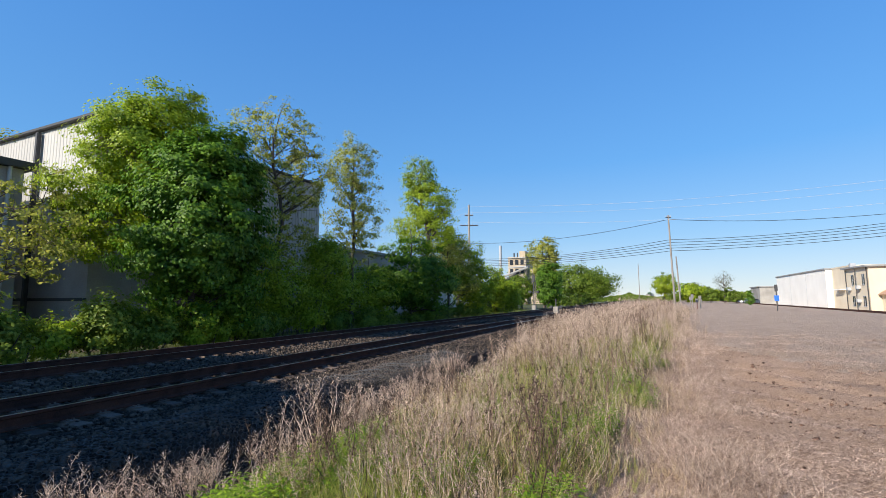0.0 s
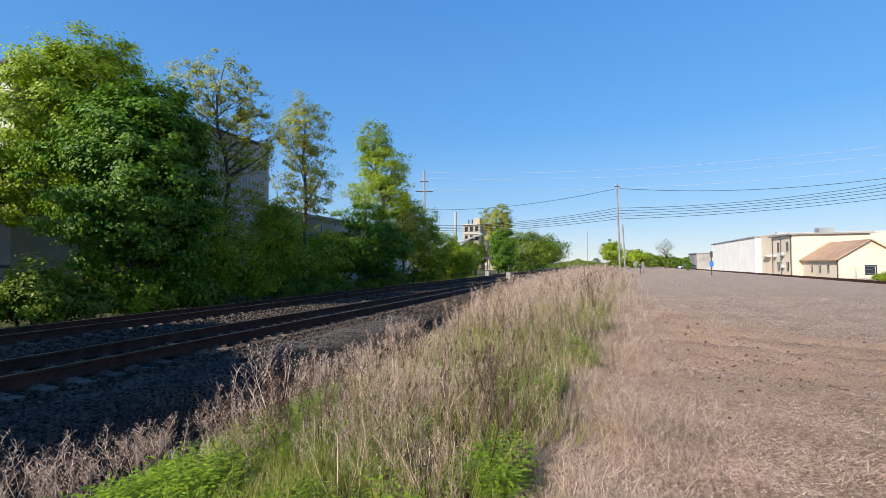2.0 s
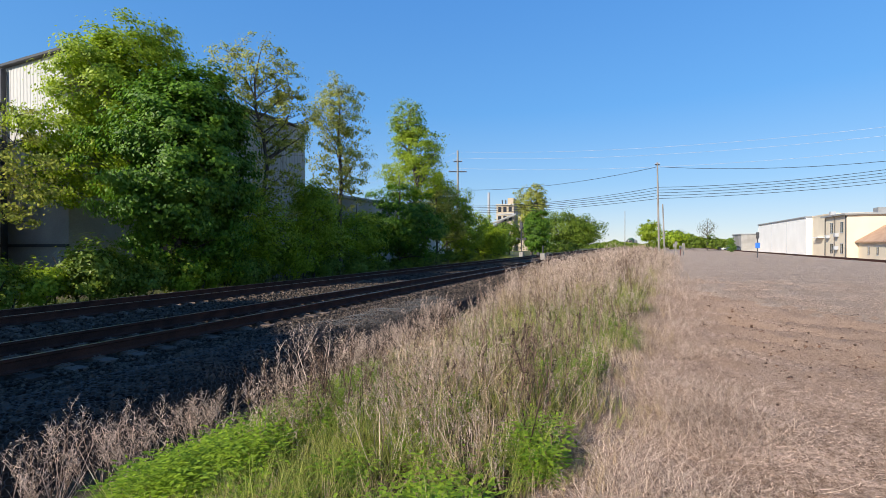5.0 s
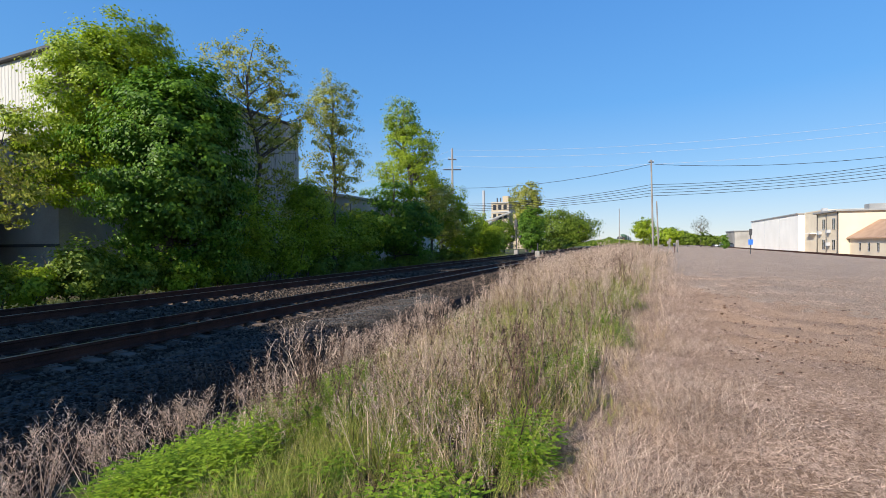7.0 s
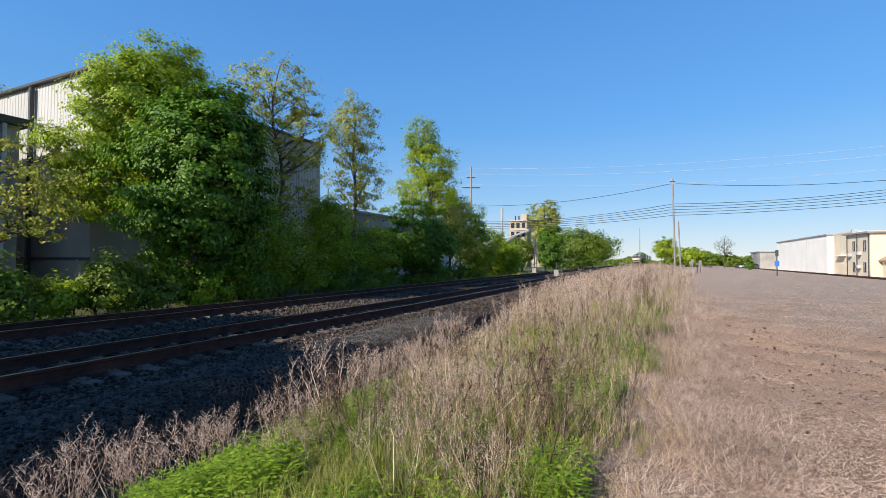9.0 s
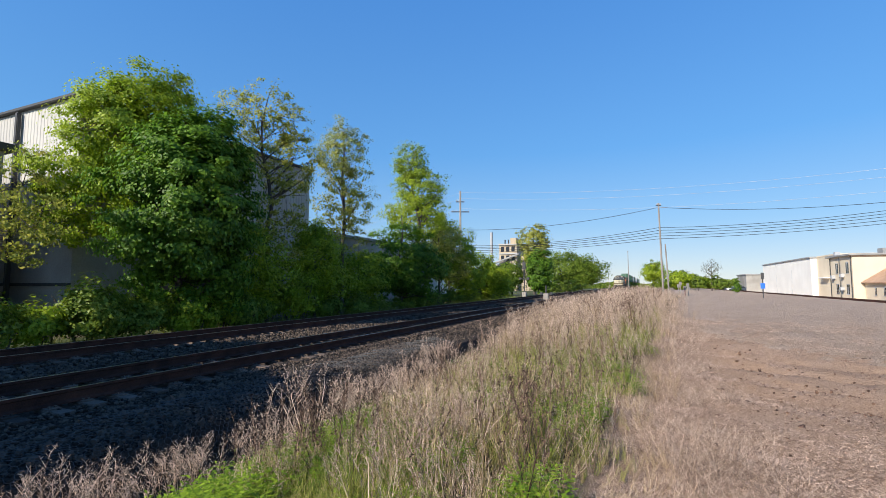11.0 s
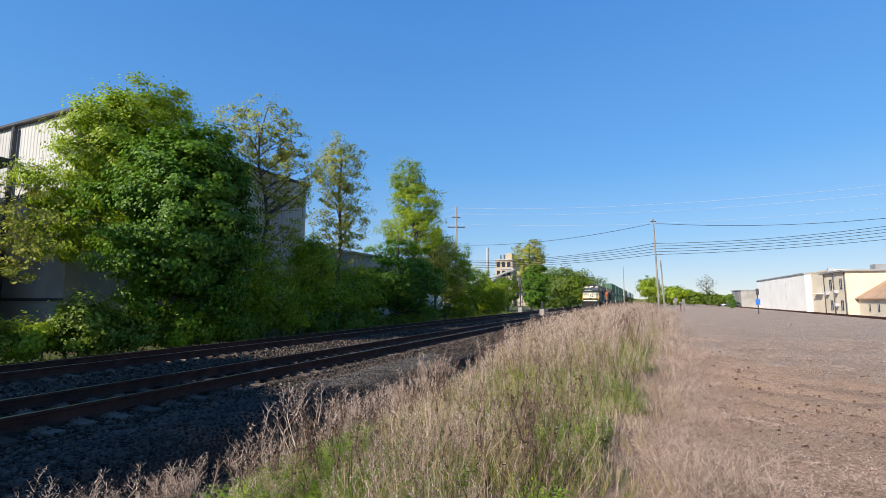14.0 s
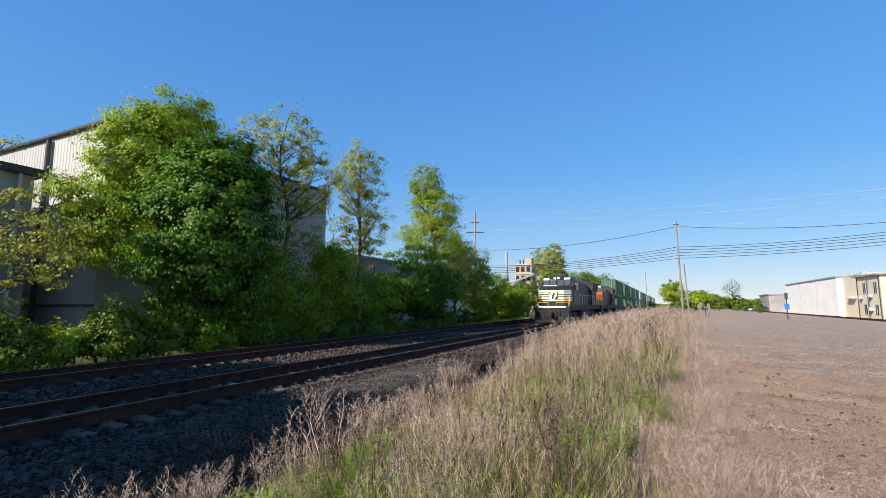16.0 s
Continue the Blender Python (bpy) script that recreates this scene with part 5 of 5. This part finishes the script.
def litter(rng, count):
    """A handful of flat dry slivers, about one unit long."""
    V, F = [], []
    for k in range(count):
        a, l = rng.uniform(0, 6.283), rng.uniform(0.4, 1.1)
        c = Vector((rng.uniform(-0.9, 0.9), rng.uniform(-0.9, 0.9), rng.uniform(0.02, 0.25)))
        d = Vector((math.cos(a) * l, math.sin(a) * l, rng.uniform(-0.05, 0.35)))
        w = Vector((-math.sin(a), math.cos(a), rng.uniform(-0.5, 0.5))) * rng.uniform(0.018, 0.04)
        i = len(V)
        V.extend([c - w, c + w, c + d])
        F.append((i, i + 1, i + 2))
    return V, F


def templates(fn, n, seed, *a):
    r = random.Random(seed)
    T = [fn(r, *a) for _ in range(n)]
    return [[tuple(v) for v in t[0]] for t in T], [t[1] for t in T]


def strip_points(rng, n, s0, s1, left, right):
    """Points of the weed strip; left and right say its edges as functions of s."""
    s = s0 * (s1 / s0) ** rng.uniform(0, 1, n)
    f = rng.uniform(0, 1, n)
    return s, left(s) + (right(s) - left(s)) * f, f


RIGHT = lambda s: -0.42 + 0.072 * s + 0.22 * np.sin(1.7 * s) + 0.14 * np.sin(4.1 * s + 1)
LEFT = lambda s: np.interp(s, [2, 5, 9, 15, 25, 70], [-3.8, -4.0, -4.3, -4.8, -5.5, -6.3])


def make_weeds():
    rng = np.random.default_rng(21)
    field = lambda s, p, a, b, c: np.array([noise.noise((x * a, y * b, c)) for x, y in zip(s, p)])
    tv, tf = templates(dry_weed, 12, 5, 26, 0.55, 0.72)
    bv, bf = templates(bush_weed, 10, 15, 6, 7)
    lv, lf = templates(bush_weed, 10, 17, 4, 3, 0.7)
    dv, df = templates(dry_weed, 8, 16, 9, 0.35, 1.1)
    # dead plumed weeds: low and tangled near by, a taller closed stand further off
    n = 6000
    s, p, f = strip_points(rng, n, 3.0, 70, LEFT, RIGHT)
    patch = 0.8 * field(s, p, 0.5, 0.8, 2.0) + 0.7 * field(s, p, 1.5, 1.7, 52.0)
    far = np.clip((s - 7) / 10, 0, 1)
    h = (0.52 + 0.44 * far) * rng.uniform(0.55, 1.3, n) * (1 + 0.5 * patch) * (1 - 0.6 * np.clip((f - 0.68) / 0.32, 0, 1)) * (1 - 0.35 * np.clip((0.2 - f) / 0.2, 0, 1))
    p = p + rng.normal(0, 0.16, n)
    keep = rng.uniform(0, 1, n) < np.clip(0.42 + 0.40 * far + 0.95 * patch + 0.25 * (f < 0.3), 0.05, 1)
    s, p, h, far = s[keep], p[keep], h[keep], far[keep]
    z = ground_z(s, p) - 0.02
    bushy = rng.uniform(0, 1, len(s)) < 0.85 - 0.5 * far
    rows = scatter_rows(rng, len(s), 12, s, p, z, h * 0.95, h, 0.16)
    tagged(scatter("dry_weeds", tv, tf, rows[~bushy], M["weed_dry"]), "pinkish grey dead weed stems with seed heads", "dry weeds", kind="stuff")
    rows = scatter_rows(rng, len(s), 10, s, p, z, h * 1.0, h, 0.22)
    pick = rng.uniform(0, 1, len(s)) < 0.6
    tagged(scatter("plumed_weeds", bv, bf, rows[bushy & pick], M["weed_dry"]), "pale pinkish grey dead plumed weeds", "dry weeds", kind="stuff")
    tagged(scatter("tan_weeds", bv, bf, rows[bushy & ~pick], M["weed_tan"]), "straw-coloured dead weed stems", "dry weeds", kind="stuff")
    # dark brown bare stalks that stand out of the rest
    n = 1500
    s, p, f = strip_points(rng, n, 3.4, 60, LEFT, RIGHT)
    k = (field(s, p, 0.6, 0.6, 31.0) + rng.normal(0, 0.25, n) > 0.05) & (f < 0.86)
    s, p = s[k], p[k]
    h = rng.uniform(0.55, 0.95, len(s)) * (1 + 0.5 * np.clip((s - 10) / 10, 0, 1))
    tagged(scatter("brown_stalks", dv, df, scatter_rows(rng, len(s), 8, s, p, ground_z(s, p) - 0.02, h, h, 0.12), M["weed_dark"]), "dark brown bare weed stalks with seed clusters", "dry weeds", kind="stuff")
    # tall dry stand at the far end of the strip
    n = 1100
    s, p, f = strip_points(rng, n, 14, 70, LEFT, RIGHT)
    h = rng.uniform(0.6, 1.35, n) * (1 - 0.55 * np.clip((f - 0.7) / 0.3, 0, 1))
    p = p + rng.normal(0, 0.25, n)
    rows = scatter_rows(rng, n, 10, s, p, ground_z(s, p) - 0.02, h * 1.2, h, 0.14)
    tagged(scatter("tall_weeds", tv, tf, rows, M["weed_dry"]), "tall dead brown weeds at the end of the strip", "dry weeds", kind="stuff")
    # grass, green and withered, and green herbs
    gv, gf = templates(tuft, 10, 6, 11, 0.0045, 0.5)
    n = 11500
    s, p, f = strip_points(rng, n, 1.9, 26, LEFT, RIGHT)
    p = p + rng.normal(0, 0.12, n)
    w = field(s, p, 0.7, 1.1, 14.0) + rng.normal(0, 0.22, n)
    h = rng.uniform(0.10, 0.36, n) * np.where(f > 0.85, 0.5, 1) * (1 + 0.5 * w) * (1 + 0.04 * s)
    rows = scatter_rows(rng, n, 10, s, p, ground_z(s, p) - 0.01, h * 1.1, h, 0.3)
    green = (w > -0.10) & (f < 0.9)
    tagged(scatter("grass", gv, gf, rows[green], M["grass"]), "green and yellow grass among the dead weeds", "grass", kind="stuff")
    tagged(scatter("dead_grass", gv, gf, rows[~green & (rng.uniform(0, 1, n) < 0.5)], M["weed_tan"]), "withered tan grass among the dead weeds", "grass", kind="stuff")
    hv, hf = templates(herb, 10, 7, 30)
    n = 9500
    s, p, f = strip_points(rng, n, 2.2, 22, LEFT, RIGHT)
    w = field(s, p, 0.8, 1.0, 7.0) + 0.45 * field(s, p, 2.6, 2.8, 17.0) + 0.9 * (s < 6.2) * (p < -3.0) * (s > 2) + rng.normal(0, 0.10, n)
    k = (w > 0.10) & (f < 0.88) & (f > 0.03)
    s, p, w = s[k], p[k], w[k]
    h = rng.uniform(0.12, 0.36, len(s)) * (1 + 0.03 * s) * np.clip(0.6 + w, 0.6, 1.25)
    tagged(scatter("green_herbs", hv, hf, scatter_rows(rng, len(s), 10, s, p, ground_z(s, p) - 0.01, rng.uniform(0.8, 1.3, len(s)), h, 0.15), M["herb"]), "fresh bright green leafy herbs on the bank", "herbs", kind="stuff")
    n = 1500
    s, p = rng.uniform(2.3, 6.4, n), rng.uniform(-4.3, -2.7, n)
    k = field(s, p, 1.1, 1.2, 41.0) + rng.normal(0, 0.1, n) > -0.12 + 0.5 * np.clip(p + 3.3, 0, 1)
    s, p = s[k], p[k]
    h = rng.uniform(0.18, 0.42, len(s))
    tagged(scatter("ditch_herbs", hv, hf, scatter_rows(rng, len(s), 10, s, p, ground_z(s, p) - 0.01, rng.uniform(1.0, 1.5, len(s)), h, 0.15), M["herb"]), "lush bright green herbs at the edge of the ditch", "herbs", kind="stuff")
    # cut straw over the yard
    sv, sf = templates(litter, 10, 9, 7)
    n = 66000
    s = 1.8 * (26 / 1.8) ** rng.uniform(0, 1, n)
    p = RIGHT(s) - 0.3 + np.abs(rng.normal(0, 1, n)) * (2.0 + 0.16 * s)
    w = field(s, p, 0.5, 0.7, 4.0)
    k = w + rng.normal(0, 0.16, n) > -0.30 + 0.62 * soil_zone(s, p) + 0.025 * np.maximum(s - 9, 0) - 0.25 * (p < RIGHT(s) + 1.2)
    h = rng.uniform(0.03, 0.085, n) * (1 + 0.045 * s)
    rows = scatter_rows(rng, int(k.sum()), 10, s[k], p[k], ground_z(s[k], p[k]) - 0.004, h[k], h[k] * 0.7, 0.1)
    tagged(scatter("cut_straw", sv, sf, rows, M["straw"]), "pale and brown cut stalks lying on the bare yard", "straw", kind="stuff")
    # short dead stubble at the edge of the strip
    n = 5000
    s = 2.2 * (22 / 2.2) ** rng.uniform(0, 1, n)
    p = RIGHT(s) - 0.1 + np.abs(rng.normal(0, 1, n)) * 0.75
    k = field(s, p, 0.8, 0.9, 23.0) + rng.normal(0, 0.2, n) > -0.02 + 0.25 * np.clip(p - RIGHT(s) - 0.5, 0, 2)
    s, p = s[k], p[k]
    h = rng.uniform(0.08, 0.26, len(s))
    rows = scatter_rows(rng, len(s), 10, s, p, ground_z(s, p) - 0.01, h * 1.6, h, 0.35)
    tagged(scatter("stubble", lv, lf, rows, M["weed_dry"]), "short dead weed stubble along the yard's edge", "dry weeds", kind="stuff")
    # clods of turned soil
    r = random.Random(12)
    T = [stone_template(r) for _ in range(6)]
    n = 13000
    s = 3.0 * (30 / 3.0) ** rng.uniform(0, 1, n)
    p = RIGHT(s) + 0.4 + np.abs(rng.normal(0, 1, n)) * (1.5 + 0.16 * s)
    w = np.array([noise.noise((a * 0.22, b * 0.5, 9.0)) for a, b in zip(s, p)]) + 0.25 * np.exp(-(((s - 10) / 5) ** 2))
    k = soil_zone(s, p) + 0.6 * w + rng.normal(0, 0.25, n) > 0.82
    s, p = s[k], p[k]
    size = (0.006 + 0.02 * rng.uniform(0, 1, len(s)) ** 9) * (1 + 0.03 * s)
    tagged(scatter("soil_clods", [t[0] for t in T], [t[1] for t in T], scatter_rows(rng, len(s), 6, s, p, ground_z(s, p), size, size * 0.9), M["clod"]), "dark brown clods of turned soil", "soil clods", kind="stuff")
    # loose stones on the trodden gravel
    n = 6500
    s = 11 * (45 / 11) ** rng.uniform(0, 1, n)
    p = (17 - s) / 1.55 + 1 + np.abs(rng.normal(0, 1, n)) * (4 + 0.25 * s)
    k = p > RIGHT(s) + 0.8
    s, p = s[k], p[k]
    size = (0.007 + 0.016 * rng.uniform(0, 1, len(s)) ** 4) * (1 + 0.025 * s)
    tagged(scatter("yard_gravel", [t[0] for t in T], [t[1] for t in T], scatter_rows(rng, len(s), 6, s, p, ground_z(s, p), size, size * 0.7), M["pebble"]), "loose grey-brown stones trodden into the yard", "gravel", kind="stuff")
    # undergrowth beyond the tracks
    n = 2200
    s, p = rng.uniform(2, 70, n), -17.4 - np.abs(rng.normal(0, 1, n)) * 1.6
    h = rng.uniform(0.2, 0.6, n)
    tagged(scatter("verge_grass", gv, gf, scatter_rows(rng, n, 8, s, p, ground_z(s, p) - 0.01, h, h, 0.2), M["grass"]), "rank green grass along the far track", "grass", kind="stuff")


make_weeds()


def make_single_weeds():
    r = random.Random(31)
    me = []
    for k in range(6):
        V, F = bush_weed(r, 9, 18, 0.5)
        m = bpy.data.meshes.new("dry_weed")
        m.from_pydata([tuple(v) for v in V], [], F)
        m.materials.append(M["weed_dry"])
        me.append(m)
    spots = [(3.0, -4.9, 7), (3.7, -4.7, 7), (4.7, -4.55, 6), (5.6, -4.6, 4), (6.3, -4.55, 6), (7.2, -4.7, 7), (8.2, -4.9, 8), (9.4, -5.2, 8), (2.3, -4.9, 6), (11, -5.4, 9), (12.8, -5.6, 9)]
    k = 0
    for cs, cp, count in spots:
        for _ in range(count):
            s, p = cs + r.gauss(0, 0.16), cp + r.gauss(0, 0.16)
            h = r.uniform(0.5, 1.0) * (1.3 if count == 4 else 1)
            o = new("dry_weed", me[k % 6])
            k += 1
            o.matrix_world = Matrix.Translation(tr(s, p, float(ground_z(s, p)) - 0.02)) @ pose(0, 0, 0, r.uniform(-9, 9), r.uniform(-9, 9), r.uniform(0, 360)) @ Matrix.Diagonal((h, h, h * 1.1, 1))
            tagged(o, "dead pinkish brown weed with branched seed heads", "dry weed", "dry weeds at the ditch")


make_single_weeds()
rr = random.Random(40)
for k in range(16):
    s = 2.5 + k * 1.25 + rr.uniform(-0.4, 0.4)
    shrub(s, -18.1 - rr.uniform(0, 1.3), rr.uniform(1.6, 3.0), rr.uniform(2.0, 2.9), rr.choice(["leaf_lime", "leaf_lime", "leaf_shrub"]), 100 + k, "bright green leafy shrub along the far track", 4200, 0.125)
for k in range(12):
    s = 24 + k * 3.4 + rr.uniform(-0.5, 0.5)
    shrub(s, -18.8 - rr.uniform(0, 1.0), rr.uniform(1.2, 2.2), rr.uniform(2.4, 3.4), rr.choice(["leaf_mid", "leaf_shrub"]), 130 + k, "green shrub at the foot of the trees", 2200, 0.14)
rng_far = np.random.default_rng(77)
n_far = 30000
head = np.radians(rng_far.uniform(17, 62, n_far))
dist = rng_far.uniform(240, 330, n_far)
crest = np.array([2.6 + 2.6 * (noise.noise((h * 14, 0, 3)) + 0.4 * noise.noise((h * 60, 2, 3))) + (2.0 if 0.55 < h < 0.72 else 0) for h in head])
fz = -0.6 + np.clip(crest, 1.0, 9) * rng_far.uniform(0, 1, n_far) ** 0.7
fv, ff = leaf_templates(random.Random(5))
far_rows = np.stack([rng_far.integers(0, 6, n_far), dist * np.sin(head), dist * np.cos(head), fz, rng_far.uniform(0, 6.28, n_far), rng_far.uniform(0.5, 1.3, n_far), np.zeros(n_far), np.zeros(n_far), rng_far.uniform(0.5, 1.3, n_far)], -1)
tagged(scatter("far_woods", fv, ff, far_rows, M["leaf_shrub"]), "low green line of woods on the horizon", "woods", kind="stuff")
for k in range(9):
    s = 160 + k * 22 + rr.uniform(-5, 5)
    tree("distant_tree", s, 8 + 3.0 * k, rr.uniform(4, 8), [(0, 0, 3.2, 4.4, 2.6, 3)], rr.choice(["leaf_mid", "leaf_lime", "leaf_dull"]), 160 + k, "green tree in the distance beyond the yard", leaves=2500, size=0.6, clump=0.8, clumps=60, group="distant trees", twigs=0.3)


# ---- motions ----
def motions():
    speed, front = 25.5, 42.0
    times = [0.5 * k for k in range(32)] + [15.7, 15.8, 15.9, 16.0]
    for ob, back in TRAIN:
        walk(ob, [(t, along(front - 0.6 + speed * (16.0 - t) + back, NEAR)) for t in times])


motions()
